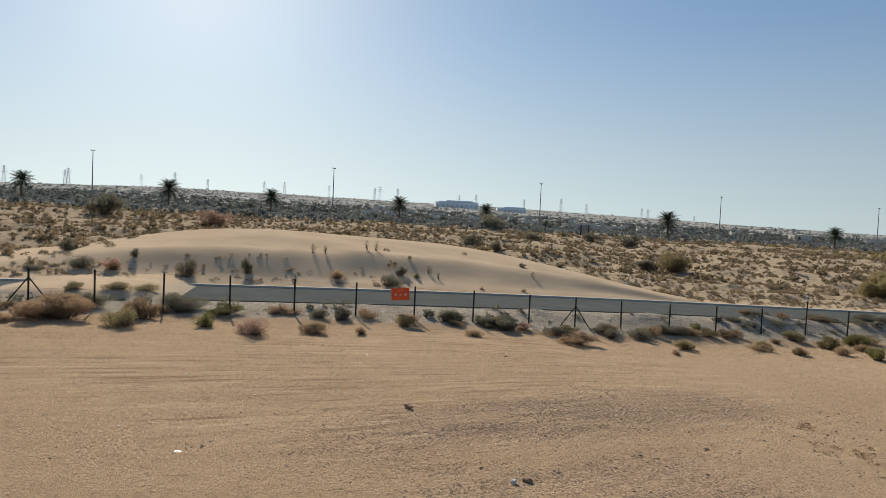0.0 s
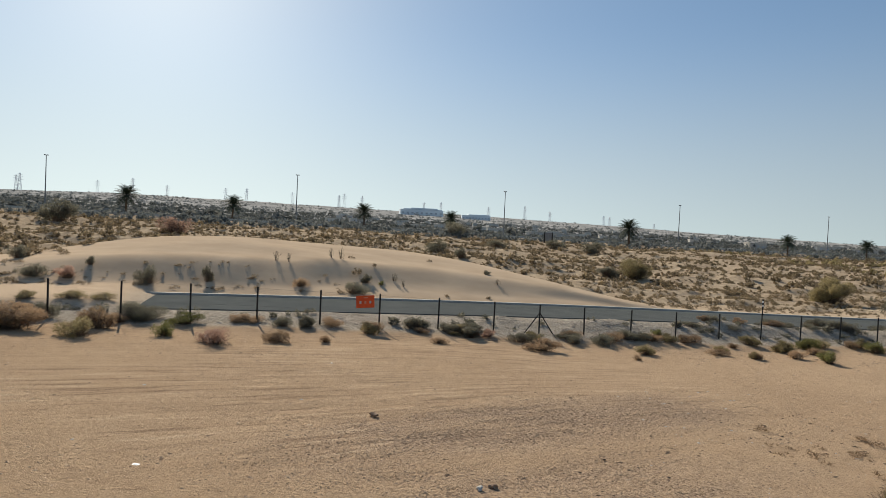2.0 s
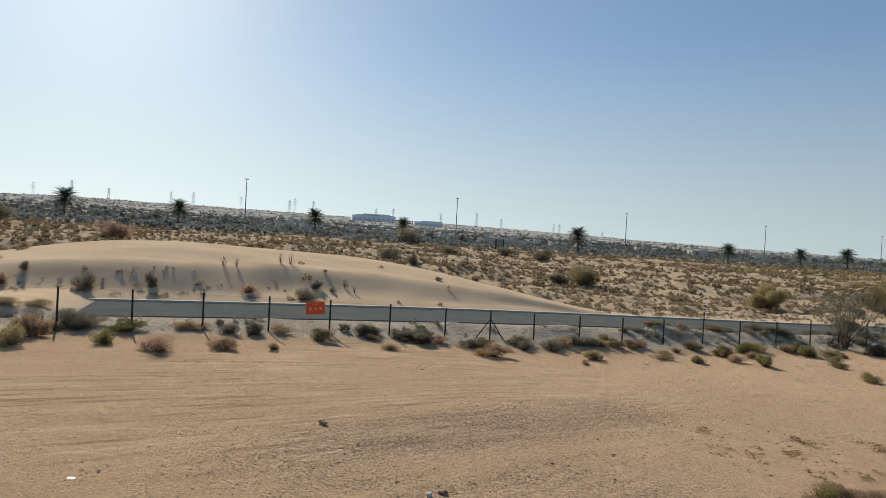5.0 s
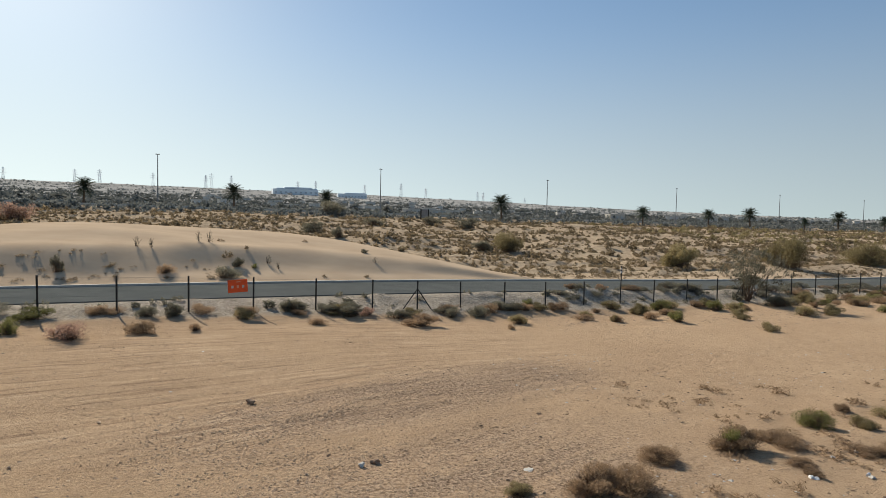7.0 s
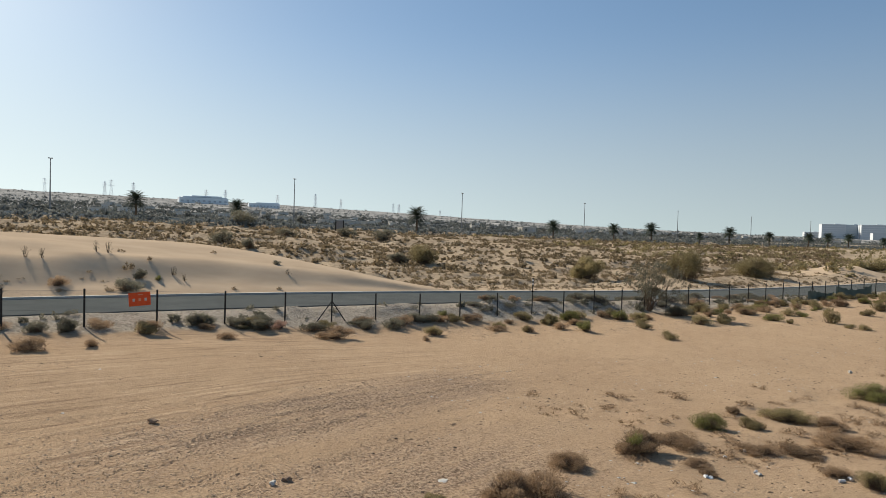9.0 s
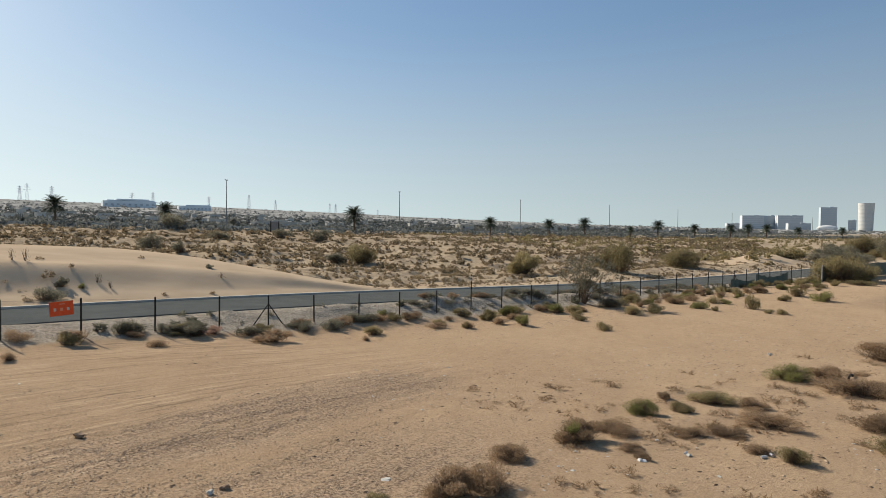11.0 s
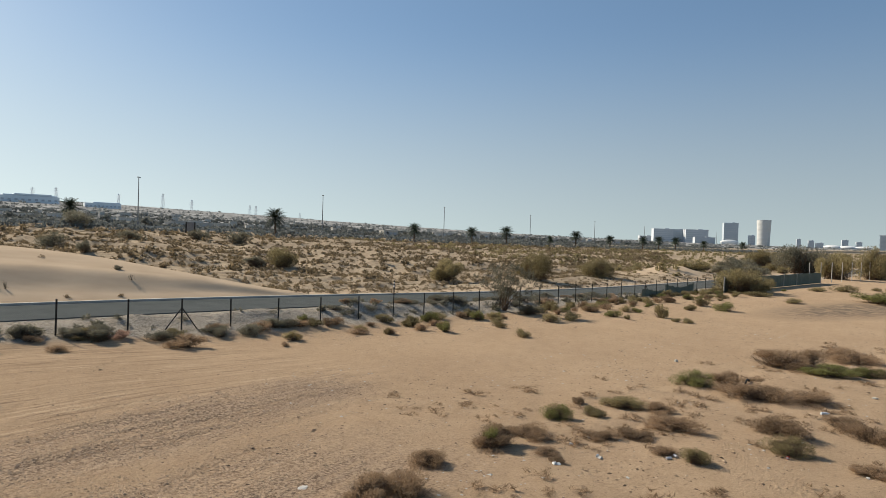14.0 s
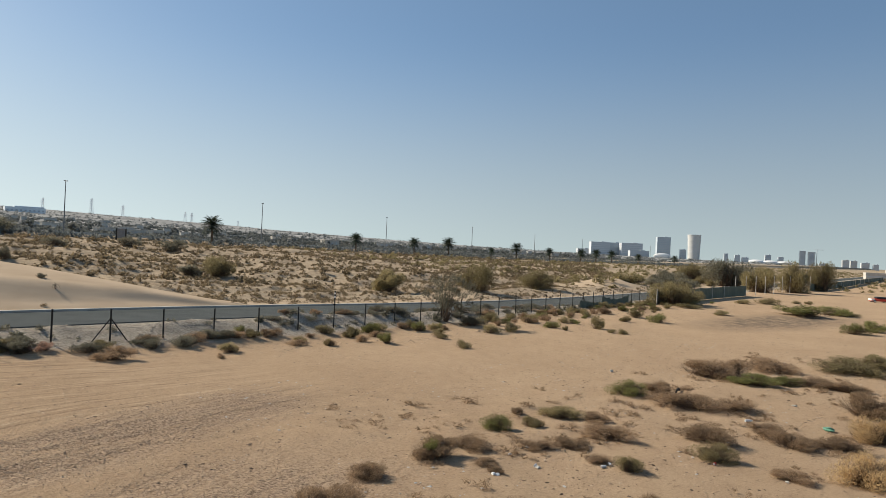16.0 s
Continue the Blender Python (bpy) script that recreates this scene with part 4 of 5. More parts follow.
def street_lamp():
    root = tagged(new("street_lamp"), "tall slender grey highway lamp with twin heads", "street lamp", "lamps along the highway")
    bm = bmesh.new()
    rod(bm, (0, 0, -0.3), (0, 0, 12.5), 0.17, 0.08, 10)
    part("pole", bm, MAT_LAMP, root)
    bm = bmesh.new()
    rod(bm, (-0.2, 0, 12.55), (0.2, 0, 12.55), 0.05, n=8)
    part("cross_arm", bm, MAT_LAMP, root)
    for s in (-1, 1):
        bm = bmesh.new()
        box(bm, s * 0.3, 0, 12.55, 0.36, 0.3, 0.2, bevel=0.04)
        head = part("lamp_head", bm, MAT_LAMP, root)
        bm = bmesh.new()
        box(bm, s * 0.3, 0, 12.44, 0.28, 0.22, 0.03)
        part("lens", bm, MAT_WHITE, head, "pale lens")
    bm = bmesh.new()
    box(bm, 0, 0, 0.1, 0.5, 0.5, 0.3, bevel=0.03)
    part("base", bm, MAT_KERB, root)
    return root


LAMP_TURN = math.degrees(math.atan2(AX.y, AX.x))
lamp_proto = street_lamp()
for i in range(-1, 10):
    # even steps along the highway
    u = -49.5 + 56.7 * i
    x, y = xy(u, HIGHWAY_V + 0.1)
    m = pose(x, y, float(highway_z(u)) + 0.2, 0, 0, LAMP_TURN + 20)
    if i == -1:
        lamp_proto.matrix_basis = m
    else:
        copy_thing(lamp_proto, m)
PALMS = (
    (-109.8, 164.1, 1.01), (-74.9, 171.9, 1.07), (-48.8, 177.6, 0.96), (-13.2, 185.6, 1.01), (12.4, 191.2, 0.93), (59.2, 167.3, 1.04),
    (110.4, 178.7, 0.84), (139.0, 185.0, 0.86), (159.3, 189.5, 0.99), (208.7, 200.5, 1.04), (239.4, 207.3, 0.89), (273.2, 214.8, 0.97),
    (292.0, 219.0, 1.03), (313.4, 223.7, 1.03), (354.4, 232.8, 0.92), (188.8, 196.1, 0.63), (424.9, 248.5, 1.01),
)
palm_proto = palm()
for i, (x, y, s) in enumerate(PALMS):
    m = pose(x, y, ground(x, y), 2 * math.sin(i), 2 * math.cos(2 * i), 77 * i) @ Matrix.Scale(s * 1.1, 4)
    put(palm_proto, m)



# ---- pylons on the ridge ----
def pylon():
    root = tagged(new("pylon"), "steel lattice power pylon on the far ridge", "pylon", "pylons on the ridge")
    bm = bmesh.new()
    H, w0, w1 = 40.0, 4.2, 0.9
    lev = [0, 10, 18, 25, 31, 36, 40]
    half = [w0 + (w1 - w0) * (z / H) ** 0.8 for z in lev]
    for i in range(len(lev) - 1):
        a, b, za, zb = half[i], half[i + 1], lev[i], lev[i + 1]
        ca = [(-a, -a), (a, -a), (a, a), (-a, a)]
        cb = [(-b, -b), (b, -b), (b, b), (-b, b)]
        for j in range(4):
            rod(bm, (*ca[j], za), (*cb[j], zb), 0.24, n=4)
            rod(bm, (*ca[j], za), (*cb[(j + 1) % 4], zb), 0.15, n=4)
            rod(bm, (*ca[(j + 1) % 4], za), (*cb[j], zb), 0.15, n=4)
    part("tower", bm, MAT_PYLON, root)
    for z, l in ((25, 7.5), (31, 6.5), (36, 5.5)):
        bm = bmesh.new()
        for s in (-1, 1):
            for yy in (-0.9, 0.9):
                rod(bm, (0, yy, z), (s * l, 0, z + 0.4), 0.18, n=4)
                rod(bm, (0, yy, z + 2.4), (s * l, 0, z + 0.4), 0.14, n=4)
        part("cross_arm", bm, MAT_PYLON, root)
    return root


PYLONS = (
    (-846, 1214, 0.82), (-798, 1329, 0.81), (-716, 1203, 0.82), (-714, 1488, 0.81), (-589, 1379, 0.83), (-597, 1592, 0.86), (-440, 1538, 0.81),
    (-394, 1551, 0.85), (-289, 1574, 0.80), (-177, 1590, 0.84), (-154, 1492, 0.83), (-111, 1476, 0.75), (36, 1650, 0.80), (78, 1598, 0.81),
    (210, 1687, 0.83), (266, 1456, 0.79), (381, 1708, 0.84), (519, 1671, 0.79), (549, 1714, 0.86), (714, 1814, 0.74),
)
pylon_proto = pylon()
for i, (x, y, s) in enumerate(PYLONS):
    m = pose(x, y, ground(x, y) - 0.3, 0, 0, 20 + 13 * math.sin(3 * i)) @ Matrix.Scale(s, 4)
    put(pylon_proto, m)



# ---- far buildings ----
# distance haze put into the colours: pale, bluish walls with window bands to match
MAT_PALE_WALL = plain("hazy_grey_wall", (0.50, 0.53, 0.55), (0.57, 0.595, 0.615), 0.05, 0.8)
MAT_BLUE_WALL = plain("hazy_blue_cladding", (0.40, 0.455, 0.49), (0.46, 0.515, 0.55), 0.05, 0.7)
MAT_GREY_WALL = plain("hazy_concrete_wall", (0.44, 0.465, 0.485), (0.52, 0.545, 0.56), 0.05, 0.85)
MAT_CREAM_WALL = plain("hazy_cream_wall", (0.50, 0.50, 0.475), (0.57, 0.565, 0.54), 0.05, 0.8)
MAT_SHED = plain("hazy_shed_cladding", (0.70, 0.76, 0.79), (0.78, 0.83, 0.85), 0.05, 0.7)
MAT_BAND = plain("hazy_window_band", (0.42, 0.46, 0.49), (0.5, 0.53, 0.555), 0.3, 0.4)
MAT_TEAL = plain("green_screen_cloth", (0.095, 0.12, 0.095), (0.15, 0.175, 0.14), 1.5, 0.9)
MAT_RED = plain("red_plastic", (0.55, 0.05, 0.03), (0.7, 0.10, 0.06), 5, 0.5)
MAT_TEALBAG = plain("green_plastic", (0.08, 0.22, 0.15), (0.14, 0.30, 0.21), 8, 0.4)
MAT_ALU = plain("dull_aluminium", (0.45, 0.45, 0.47), (0.65, 0.65, 0.66), 12, 0.4, 0.7)
MAT_BOTTLE = plain("dusty_clear_plastic", (0.55, 0.58, 0.6), (0.72, 0.75, 0.77), 10, 0.25)
MAT_GLASS_DARK = plain("dark_car_glass", (0.02, 0.022, 0.025), (0.04, 0.042, 0.045), 4, 0.15)
MAT_RUBBER = plain("black_rubber", (0.02, 0.02, 0.02), (0.05, 0.045, 0.04), 8, 0.9)
MAT_DEADWOOD = plain("dead_wood", (0.07, 0.05, 0.035), (0.17, 0.125, 0.085), 8, 0.95)
MAT_ROCK = plain("brown_rock", (0.17, 0.115, 0.078), (0.34, 0.24, 0.165), 14, 0.95, relief=0.6, depth=0.02)


def facing(x, y):
    return -math.degrees(math.atan2(x, y))


def block(name, label, x, y, w, h, wall, floors=0, depth=0.6, category="building"):
    """A far house block: walls, parapet roof, window bands and piers."""
    root = tagged(new(name), label, category)
    dp = w * depth
    bm = bmesh.new()
    box(bm, 0, 0, h / 2 - 4, w, dp, h + 8)
    part("wall", bm, wall, root)
    bm = bmesh.new()
    if floors:
        box(bm, 0, 0, h + 0.5, w * 1.01, dp * 1.01, 1.6)
        box(bm, w * 0.2, 0, h + 2.0, w * 0.22, dp * 0.3, 2.6)
    else:
        # a shallow pitched roof in long bays
        for k in range(5):
            x0, x1 = w * (-0.51 + 0.204 * k), w * (-0.51 + 0.204 * (k + 1) - 0.004)
            e = [bm.verts.new((x, y, z)) for x in (x0, x1) for y, z in ((-dp * 0.52, h - 0.2), (0, h + dp * 0.14), (dp * 0.52, h - 0.2))]
            for f in ((0, 3, 4, 1), (1, 4, 5, 2), (0, 1, 2), (5, 4, 3), (3, 0, 2, 5)):
                bm.faces.new([e[j] for j in f])
    part("roof", bm, wall, root)
    for i in range(floors):
        z = h * (i + 0.55) / floors
        bm = bmesh.new()
        box(bm, 0, -dp / 2 - 0.12, z, w * 0.94, 0.3, h / floors * 0.42)
        part("window_band", bm, MAT_BAND, root)
    root.matrix_basis = pose(x, y, ground(x, y), 0, 0, facing(x, y) + 12)
    return root


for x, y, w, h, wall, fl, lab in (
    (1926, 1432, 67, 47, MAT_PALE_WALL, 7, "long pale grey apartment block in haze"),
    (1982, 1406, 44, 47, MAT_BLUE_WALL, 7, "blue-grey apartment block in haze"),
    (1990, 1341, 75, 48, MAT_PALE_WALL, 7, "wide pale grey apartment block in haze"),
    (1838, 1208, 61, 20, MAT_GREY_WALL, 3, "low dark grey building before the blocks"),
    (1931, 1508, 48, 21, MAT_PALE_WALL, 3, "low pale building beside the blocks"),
    (2135, 1300, 48, 78, MAT_BLUE_WALL, 12, "office tower on the skyline, blue-grey in haze"),
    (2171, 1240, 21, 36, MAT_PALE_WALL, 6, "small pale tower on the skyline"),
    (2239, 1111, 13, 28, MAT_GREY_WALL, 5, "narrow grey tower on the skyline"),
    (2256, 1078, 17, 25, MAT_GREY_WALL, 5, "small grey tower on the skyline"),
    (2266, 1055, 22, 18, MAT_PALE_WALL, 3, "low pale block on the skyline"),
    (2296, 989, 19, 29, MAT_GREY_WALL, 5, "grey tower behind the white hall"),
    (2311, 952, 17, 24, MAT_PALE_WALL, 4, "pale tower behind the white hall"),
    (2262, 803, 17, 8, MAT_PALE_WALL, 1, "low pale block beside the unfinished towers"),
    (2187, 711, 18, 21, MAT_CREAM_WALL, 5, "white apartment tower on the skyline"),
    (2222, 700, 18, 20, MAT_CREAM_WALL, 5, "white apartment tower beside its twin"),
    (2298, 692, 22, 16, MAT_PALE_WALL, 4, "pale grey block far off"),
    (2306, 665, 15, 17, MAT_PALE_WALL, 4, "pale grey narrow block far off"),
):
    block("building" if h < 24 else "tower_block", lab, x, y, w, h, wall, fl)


def warehouse(label, x, y, w, h, steps):
    """A big flat-roofed shed with stepped eaves, ribbed cladding and a row of docks."""
    root = tagged(new("warehouse"), label, "warehouse")
    bm = bmesh.new()
    box(bm, 0, 0, h / 2 - 6, w, w * 0.5, h + 12)
    part("wall", bm, MAT_SHED, root)
    for k, (c, sw, sh) in enumerate(steps):
        bm = bmesh.new()
        box(bm, w * c, 0, h + sh / 2, w * sw, w * 0.44, sh, bevel=0.4)
        part("roof", bm, MAT_SHED, root)
    for k in range(9):
        bm = bmesh.new()
        box(bm, w * (-0.44 + 0.11 * k), -w * 0.25 - 0.1, h * 0.35, w * 0.05, 0.3, h * 0.3)
        part("dock_door", bm, MAT_BAND, root)
    root.matrix_basis = pose(x, y, ground(x, y), 0, 0, facing(x, y) + 6)


warehouse("long warehouse with stepped roof below the ridge, blue-grey in haze", 20, 1150, 77, 9.0, ((0.02, 0.9, 1.6), (0.06, 0.62, 3.2)))
warehouse("flat-roofed warehouse below the ridge, blue-grey in haze", 114, 1094, 49, 7.0, ((0.1, 0.75, 1.4),))


def round_tower(x, y, w, h):
    root = tagged(new("round_tower"), "cream round tower that widens to its top", "building")
    # one turned shell, grooved at every storey
    rings = []
    for i in range(21):
        z = h * i / 20
        rad = w / 2 * (0.88 + 0.12 * (z / h) ** 1.4)
        rings += [(z, rad * 0.985), (z + h * 0.012, rad), (z + h * 0.04, rad)]
    n = 36
    verts = [(rr * math.cos(2 * math.pi * k / n), rr * math.sin(2 * math.pi * k / n), z) for z, rr in rings for k in range(n)]
    faces = [(j * n + k, j * n + (k + 1) % n, (j + 1) * n + (k + 1) % n, (j + 1) * n + k) for j in range(len(rings) - 1) for k in range(n)]
    faces.append(tuple(range(len(verts) - n, len(verts))))
    raw("wall", verts, faces, MAT_CREAM_WALL, root)
    bm = bmesh.new()
    bmesh.ops.create_cone(bm, cap_ends=True, segments=36, radius1=w * 0.425, radius2=w * 0.485, depth=h + 6, matrix=Matrix.Translation((0, 0, h / 2 - 3.3)))
    part("core", bm, MAT_PALE_WALL, root)
    root.matrix_basis = pose(x, y, ground(x, y))


round_tower(2102, 1159, 45, 85)


def white_hall(name, label, x, y, w, h, humps):
    """Low hall under a white vaulted roof."""
    root = tagged(new(name), label, "hall")
    bm = bmesh.new()
    box(bm, 0, 0, h * 0.25 - 2, w * 0.96, w * 0.3, h * 0.5 + 4)
    part("wall", bm, MAT_PALE_WALL, root)
    bm = bmesh.new()
    for k in range(humps):
        bw = w / humps
        bmesh.ops.create_uvsphere(bm, u_segments=20, v_segments=10, radius=1.0,
                                  matrix=Matrix.Translation((-w / 2 + bw * (k + 0.5), 0, h * 0.45)) @ Matrix.Diagonal((bw * 0.62, w * 0.2, h * (0.6 - 0.08 * k), 1)))
    part("roof", bm, MAT_WHITE, root, "white vaulted roof")
    root.matrix_basis = pose(x, y, ground(x, y), 0, 0, facing(x, y))


white_hall("white_hall", "long low hall with a white vaulted roof", 2116, 903, 120, 12, 3)
white_hall("domed_hall", "low hall with a white domed roof", 1964, 1197, 46, 16, 1)


def unfinished_tower(x, y, w, h, crane):
    root = tagged(new("unfinished_tower"), "grey concrete tower under construction" + (" with a crane" if crane else ""), "building")
    bm = bmesh.new()
    box(bm, 0, 0, h / 2 - 3, w * 0.8, w * 0.6, h + 6)
    part("core", bm, MAT_GREY_WALL, root)
    fl = 12
    for i in range(fl + 1):
        bm = bmesh.new()
        box(bm, 0, 0, h * i / fl, w, w * 0.75, 0.8)
        part("floor_slab", bm, MAT_PALE_WALL, root)
    if crane:
        bm = bmesh.new()
        rod(bm, (w * 0.62, 0, 0), (w * 0.62, 0, h + 9), 0.8, n=4)
        part("crane_mast", bm, MAT_GREY_WALL, root)
        bm = bmesh.new()
        rod(bm, (w * 0.62 - 8, 0, h + 8), (w * 0.62 + 18, 0, h + 8), 0.6, n=4)
        part("crane_jib", bm, MAT_GREY_WALL, root)
    root.matrix_basis = pose(x, y, ground(x, y), 0, 0, facing(x, y))


unfinished_tower(2149, 820, 21, 46, False)
unfinished_tower(2157, 797, 24, 44, True)


# ---- low houses of the far plain ----
def low_house(w, d, h):
    root = tagged(new("low_house"), "low white flat-roofed house on the far plain", "house", "houses of the far plain")
    bm = bmesh.new()
    box(bm, 0, 0, h / 2 - 0.5, w, d, h + 1)
    part("wall", bm, MAT_KERB, root)
    bm = bmesh.new()
    box(bm, 0, 0, h + 0.15, w * 1.04, d * 1.04, 0.3)
    part("roof", bm, MAT_KERB, root)
    for k in range(3):
        bm = bmesh.new()
        box(bm, w * (-0.3 + 0.3 * k), -d / 2 - 0.03, h * 0.55, w * 0.1, 0.1, h * 0.3)
        part("window", bm, MAT_BAND, root)
    return root


houses = [low_house(6, 5, 2.2), low_house(9, 5, 2.0), low_house(4, 3, 2.3)]
rh = np.random.RandomState(21)
for i in range(90):
    az, d = radians(rh.uniform(-8, 56)), 230 + 460 * rh.rand()
    x, y = d * math.sin(az), d * math.cos(az)
    if uv(x, y)[1] < 192:
        continue
    put(houses[i % 3], pose(x, y, ground(x, y) + 0.3, 0, 0, facing(x, y) + rh.uniform(-35, 35)))


# ---- green screen fence ----
def screen_fence():
    ends = [(84 + 6 * i, 29.0 - 7.0 * float(step(0, 130, 6.0 * i))) for i in range(56)]
    for i, (p, q) in enumerate(zip(ends, ends[1:])):
        root = tagged(new("screen_panel"), "pale bare pole of the torn screen fence" if 7 <= i < 15 else "dusty green cloth panel of a screen fence", "fence panel", "panels of the green fence")
        (x0, y0), (x1, y1) = xy(*p), xy(*q)
        z0, z1 = ground(x0, y0), ground(x1, y1)
        n, vv, ff = 8, [], []
        for k in range(n + 1):
            s = k / n
            sag = 0.05 * math.sin(math.pi * s) + 0.04 * math.sin(9 * s + i)
            bx, by, bz = x0 + (x1 - x0) * s, y0 + (y1 - y0) * s, z0 + (z1 - z0) * s
            off = 0.08 * math.sin(7 * s + 2 * i)
            for z in (0.05, 1.9 - sag):
                for o in (0, 0.012):
                    vv.append((bx - AX.y * (off + o), by + AX.x * (off + o), bz + z))
        for k in range(n):
            b = 4 * k
            ff += [(b, b + 4, b + 6, b + 2), (b + 5, b + 1, b + 3, b + 7), (b + 2, b + 6, b + 7, b + 3), (b + 4, b, b + 1, b + 5)]
        if not 7 <= i < 15:
            raw("cloth", vv, ff, MAT_TEAL, root)
        bm = bmesh.new()
        rod(bm, (x0, y0, z0 - 0.3), (x0, y0, z0 + 2.05 + (1.6 if 5 < i < 16 else 0)), 0.06, n=8)
        part("post", bm, MAT_KERB, root, "pale post")


screen_fence()


def hung_cloth(u0, u1, h, seed):
    """Torn green cloth tied low along the wire fence."""
    root = tagged(new("fence_cloth"), "torn dusty green cloth tied to the wire fence", "cloth", "cloths on the wire fence")
    n, vv, ff = 12, [], []
    for k in range(n + 1):
        u = u0 + (u1 - u0) * k / n
        top = h * (0.85 + 0.2 * math.sin(5 * k / n + seed) + 0.08 * math.sin(2.7 * k))
        for z in (0.06, top):
            for o in (0, 0.012):
                x, y = xy(u, FENCE_V - 0.03 - o + 0.03 * math.sin(1.9 * k))
                vv.append((x, y, float(yard_z(u)) + z))
    for k in range(n):
        b = 4 * k
        ff += [(b, b + 4, b + 6, b + 2), (b + 5, b + 1, b + 3, b + 7), (b + 2, b + 6, b + 7, b + 3), (b + 4, b, b + 1, b + 5)]
    raw("sheet", vv, ff, MAT_TEAL, root)


hung_cloth(66.4, 71.9, 0.9, 1)
hung_cloth(72.4, 80.8, 1.2, 2)


# ---- marker pole, tall sparse bush, sticks ----
def marker_pole():
    root = tagged(new("marker_pole"), "thin dark pole with a black and white top", "pole")
    bm = bmesh.new()
    rod(bm, (0, 0, -0.3), (0, 0, 2.3), 0.035, n=8)
    part("shaft", bm, MAT_POST, root)
    for k in range(5):
        bm = bmesh.new()
        rod(bm, (0, 0, 2.3 + 0.11 * k), (0, 0, 2.41 + 0.11 * k), 0.05, n=8)
        part("band", bm, MAT_WHITE if k % 2 else MAT_BLACK, root)
    bm = bmesh.new()
    box(bm, 0, 0, 1.95, 0.3, 0.04, 0.05)
    part("bracket", bm, MAT_POST, root)
    return root


x, y = xy(posts_u[MARKER], FENCE_V)
marker_pole().matrix_basis = pose(x, y, float(yard_z(posts_u[MARKER])), 0, 0.5, 12)


def sparse_bush(x, y, w, h, seed):
    root = tagged(new("tall_bush"), "tall sparse grey-green bush beside the fence", "bush")
    r = np.random.RandomState(seed)
    bm = bmesh.new()
    tips = []
    for _ in range(22):
        az, tl = r.uniform(0, 6.28), r.uniform(0.05, 0.62)
        p = Vector((r.normal(0, 0.06), r.normal(0, 0.06), -0.1))
        d = Vector((math.sin(tl) * math.cos(az), math.sin(tl) * math.sin(az), math.cos(tl)))
        for k in range(4):
            q = p + d * h * 0.27
            rod(bm, p, q, 0.028 - 0.006 * k, 0.022 - 0.006 * k, 5)
            d = (d + Vector(r.normal(0, 0.22, 3))).normalized()
            p = q
            if k:
                tips.append(q)
    part("stem", bm, MAT_TWIG, root)
    v, f = bushy(seed, 110, 0.055, 0, 6, broad=1.4)
    vs, fs, b = [], [], 0
    for t in tips:
        s = r.uniform(0.25, 0.5) * w * 0.5
        vs.append((v - np.array([0, 0, 0.4])) * s * 1.4 + np.array(t))
        fs += [tuple(b + k for k in q) for q in f]
        b += len(v)
    raw("foliage", np.concatenate(vs), fs, LEAVES["d"], root)
    root.matrix_basis = pose(x, y, ground(x, y))


sparse_bush(33.25, 39.35, 2.3, 3.5, 5)


def dune_plant(x, y, h, seed):
    """A thin dry plant that stands in the sand."""
    r = np.random.RandomState(seed)
    root = tagged(new("dry_plant"), "thin dark dry plant standing on the dune", "plant", "dry plants on the dune")
    bm = bmesh.new()
    for _ in range(6):
        p = Vector((r.normal(0, 0.03), r.normal(0, 0.03), -0.08))
        d = Vector((r.normal(0, 0.13), r.normal(0, 0.13), 1)).normalized()
        for k in range(3):
            q = p + d * h * r.uniform(0.28, 0.38)
            rod(bm, p, q, 0.017 - 0.004 * k, 0.013 - 0.004 * k, 5)
            d = (d + Vector(r.normal(0, 0.16, 3))).normalized()
            p = q
    part("stem", bm, MAT_DEADWOOD, root)
    v, f = bushy(seed + 40, 110, 0.045, 0, 9)
    raw("foliage", v * np.array([0.46, 0.46, h * 0.95]), f, LEAVES["d"], root)
    root.matrix_basis = pose(x, y, ground(x, y), 0, 0, 40 * seed)


for i, (x, y, h) in enumerate(((-6.07, 50.37, 0.9), (-5.3, 50.54, 1.05), (-9.79, 47.73, 0.85), (-8.85, 47.71, 0.8), (-1.01, 47.76, 0.75), (-0.26, 47.03, 0.6), (7.03, 49.04, 0.5))):
    dune_plant(x * 0.968, y * 0.968, h * 0.85, i + 1)


# ---- road furniture far off ----
def frame_sign(x, y, w, h):
    root = tagged(new("roadside_board"), "dark grey board between two posts by the highway", "sign")
    for s in (-1, 1):
        bm = bmesh.new()
        box(bm, s * w / 2, 0, h / 2 - 0.2, 0.28, 0.28, h + 0.4, bevel=0.02)
        part("post", bm, MAT_POST, root)
    bm = bmesh.new()
    box(bm, 0, 0, h * 0.6, w - 0.3, 0.12, h * 0.75, bevel=0.02)
    part("board", bm, MAT_LAMP, root)
    root.matrix_basis = pose(x, y, ground(x, y), 0, 0, facing(x, y))


frame_sign(34.8, 165.6 - 9.0, 1.9, 2.9)


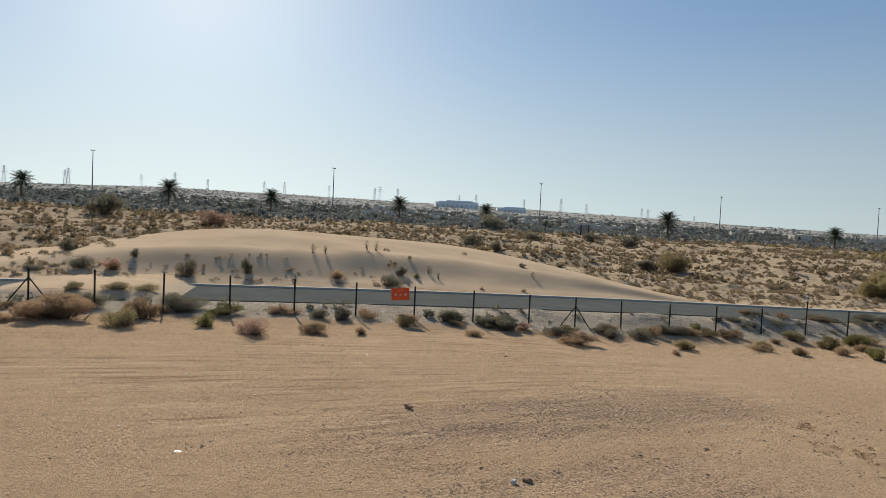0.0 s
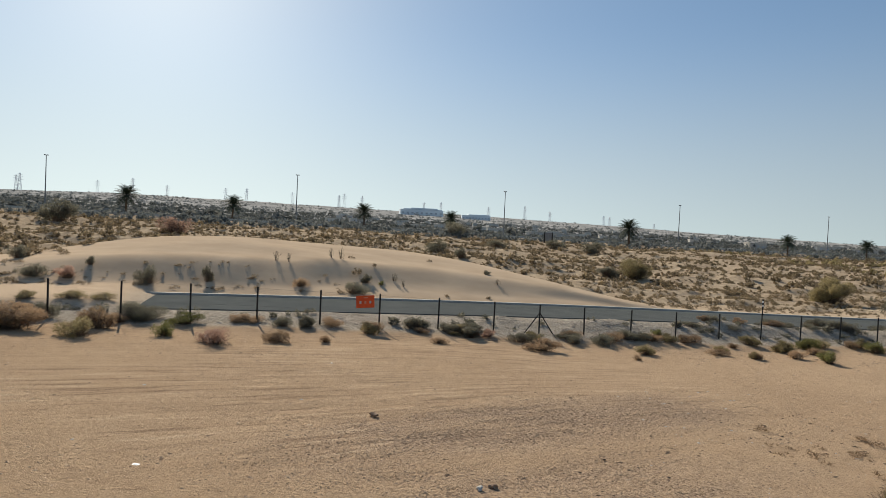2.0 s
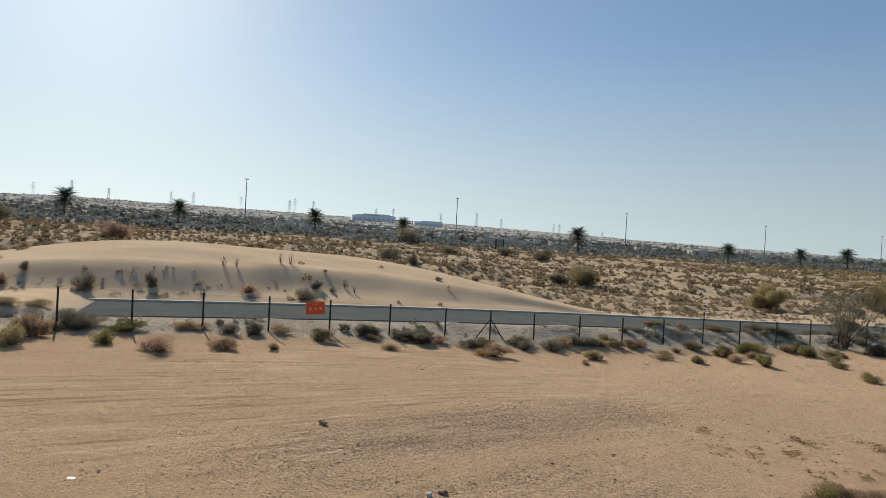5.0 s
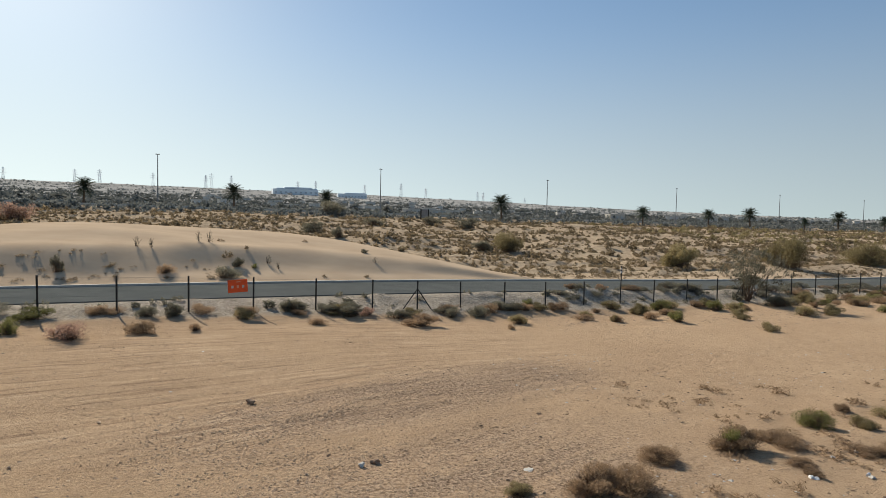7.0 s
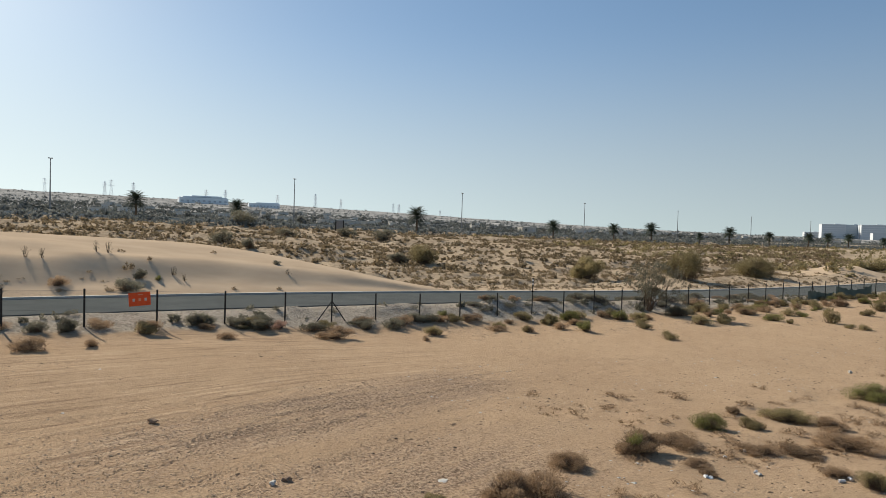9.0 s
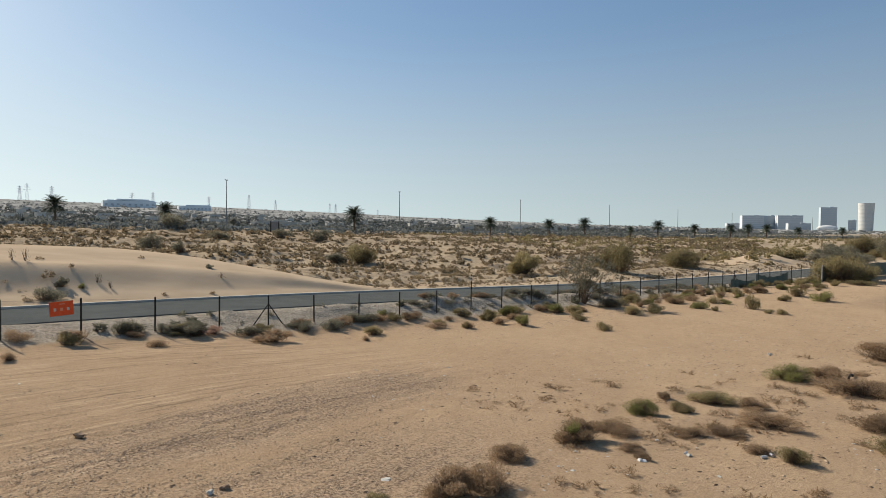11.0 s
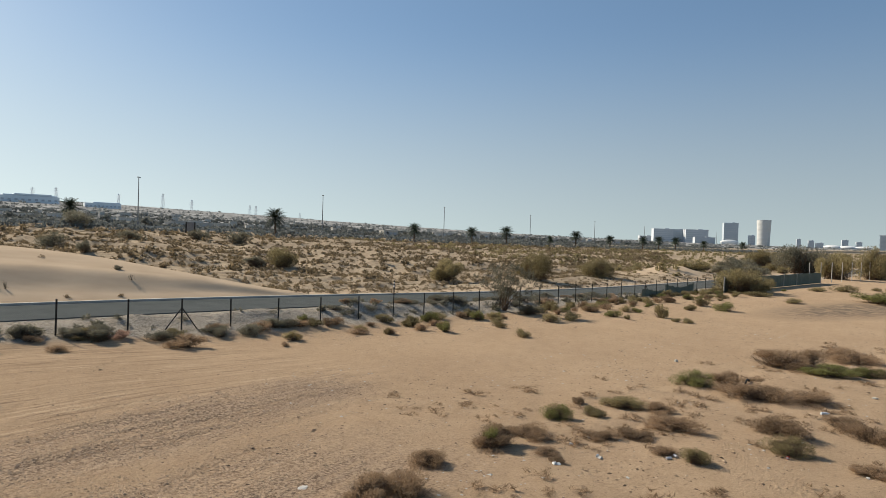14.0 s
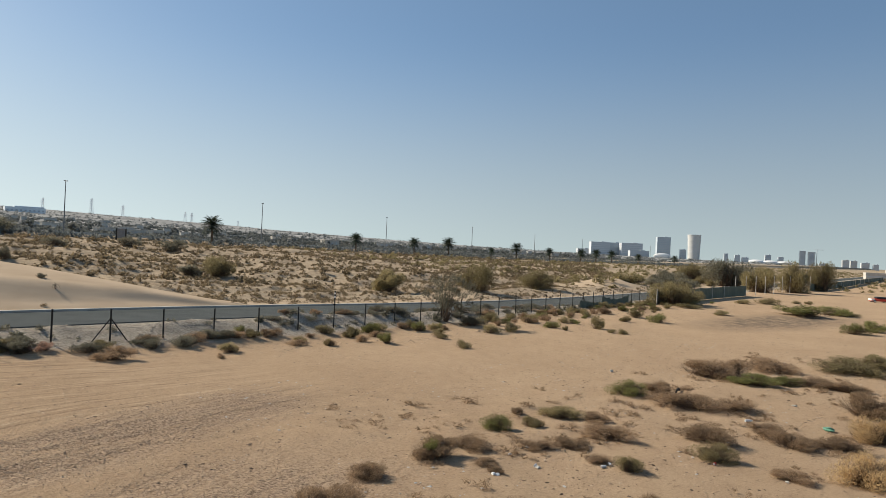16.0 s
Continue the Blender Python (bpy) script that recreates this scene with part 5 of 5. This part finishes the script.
def parked_car(x, y):
    root = tagged(new("parked_car"), "red and white car parked on the sand track", "car")
    bm = bmesh.new()
    box(bm, 0, 0, 0.62, 4.2, 1.7, 0.6, bevel=0.12)
    part("body", bm, MAT_RED, root)
    bm = bmesh.new()
    box(bm, 0.2, 0, 1.15, 2.2, 1.5, 0.55, bevel=0.2)
    part("cabin", bm, MAT_GLASS_DARK, root)
    bm = bmesh.new()
    box(bm, -1.75, 0, 0.66, 0.8, 1.72, 0.5, bevel=0.1)
    part("bonnet", bm, MAT_WHITE, root, "white bonnet")
    for sx in (-1.35, 1.35):
        for sy in (-0.8, 0.8):
            bm = bmesh.new()
            rod(bm, (sx, sy - 0.1, 0.32), (sx, sy + 0.1, 0.32), 0.32, n=16)
            wheel = part("wheel", bm, MAT_RUBBER, root)
            bm = bmesh.new()
            rod(bm, (sx, sy - 0.11, 0.32), (sx, sy + 0.11, 0.32), 0.19, n=12)
            part("rim", bm, MAT_ALU, wheel, "dull metal rim")
    root.matrix_basis = pose(x, y, ground(x, y), 0, 0, facing(x, y) + 25) @ Matrix.Scale(0.75, 4)


parked_car(135.0, 38.0)
block("low_building", "long low white building beyond the track", 443, 124, 18, 2.4, MAT_KERB, 1, 0.4)


# ---- litter ----
def can(x, y, turn, body, label):
    root = tagged(new("drink_can"), label, "can", "litter on the sand")
    bm = bmesh.new()
    rod(bm, (-0.075, 0, 0.036), (0.075, 0, 0.036), 0.036, n=14)
    part("body", bm, body, root)
    for s in (-1, 1):
        bm = bmesh.new()
        rod(bm, (s * 0.075, 0, 0.036), (s * 0.083, 0, 0.036), 0.033, 0.028, n=14)
        part("end", bm, MAT_ALU, root)
    root.matrix_basis = pose(x, y, ground(x, y), 0, 4, turn)


def bottle(x, y, turn):
    """An empty clear bottle lying on its side."""
    root = tagged(new("plastic_bottle"), "empty clear plastic bottle lying on the sand", "bottle", "litter on the sand")
    bm = bmesh.new()
    rod(bm, (-0.14, 0, 0.045), (0.07, 0, 0.045), 0.045, n=14)
    rod(bm, (0.07, 0, 0.045), (0.13, 0, 0.045), 0.045, 0.015, n=14)
    part("body", bm, MAT_BOTTLE, root)
    bm = bmesh.new()
    rod(bm, (0.13, 0, 0.045), (0.155, 0, 0.045), 0.017, n=10)
    part("cap", bm, MAT_WHITE, root, "white screw cap")
    root.matrix_basis = pose(x, y, ground(x, y), 0, 0, turn)


def crumple(name, label, x, y, w, h, material, seed):
    r = np.random.RandomState(seed)
    bm = bmesh.new()
    bmesh.ops.create_icosphere(bm, subdivisions=2, radius=1.0)
    for v in bm.verts:
        v.co *= 1 + r.uniform(-0.35, 0.3)
        v.co = Vector((v.co.x * w / 2, v.co.y * w * 0.38, (v.co.z + 0.8) * h / 1.8))
    root = tagged(new(name), label, "litter", "litter on the sand")
    part("sheet", bm, material, root)
    root.matrix_basis = pose(x, y, ground(x, y) - 0.01, 0, 0, 53 * seed)


for x, y, turn, body, lab in (
    (12.74, 11.08, 30, MAT_ALU, "grey drink can on the sand"), (14.18, 9.96, -10, MAT_WHITE, "white drink can on the sand"),
    (14.47, 9.96, 60, MAT_ALU, "dented grey drink can by a shrub"), (17.34, 8.52, 15, MAT_RED, "red drink can beside an olive shrub"),
):
    can(x, y, turn, body, lab)
for k, (x, y, w, h) in enumerate(((11.18, 11.07, 0.26, 0.12), (28.77, 10.88, 0.4, 0.12), (28.14, 19.66, 0.3, 0.25), (12.86, 12.15, 0.22, 0.08), (17.65, 6.71, 0.2, 0.09),
                                  (13.82, 12.38, 0.22, 0.12), (11.27, 11.03, 0.3, 0.1), (12.73, 11.01, 0.34, 0.12), (-2.88, 18.25, 0.17, 0.05), (-5.17, 12.7, 0.26, 0.03),
                                  (-7.03, 13.95, 0.14, 0.04), (-7.44, 18.67, 0.2, 0.05), (-2.64, 23.35, 0.14, 0.05), (5.03, 12.08, 0.42, 0.05), (12.23, 9.67, 0.2, 0.06))):
    crumple("paper_scrap", "crumpled white paper scrap on the sand", x, y, w * 0.6, h * 0.6, MAT_WHITE if k % 3 == 0 else MAT_KERB, k + 1)
bottle(23.87, 10.56, -35)
crumple("plastic_bag", "crumpled white plastic bag caught in a shrub", 6.9, 11.35, 0.2, 0.3, MAT_WHITE, 31)
crumple("plastic_bag", "green plastic bag beside a dry shrub", 25.84, 8.55, 0.4, 0.16, MAT_TEALBAG, 32)
crumple("dark_stone", "dark brown stone lying on the sand", -0.75, 17.19, 0.26, 0.12, MAT_ROCK, 33)
crumple("dark_stone", "dark brown stone lying on the gravel", 1.9, 12.6, 0.2, 0.1, MAT_ROCK, 34)
crumple("pale_stone", "pale round stone lying on the gravel", 1.6, 12.4, 0.16, 0.1, MAT_KERB, 35)
crumple("pale_boulder", "pale boulder beside a russet shrub", -7.95, 26.0, 0.45, 0.35, MAT_KERB, 36)
bm = bmesh.new()
for k in range(10):
    a0, a1 = math.pi * k / 10, math.pi * (k + 1) / 10
    rod(bm, (0.42 * math.cos(a0), 0, 0.42 * math.sin(a0) * 0.32), (0.42 * math.cos(a1), 0, 0.42 * math.sin(a1) * 0.32), 0.045, n=8)
tyre = tagged(part("half_buried_tyre", bm, MAT_RUBBER, None), "black tyre half buried in the sand", "tyre")
tyre.matrix_basis = pose(26.93, 15.19, ground(26.93, 15.19), 0, 0, 20)
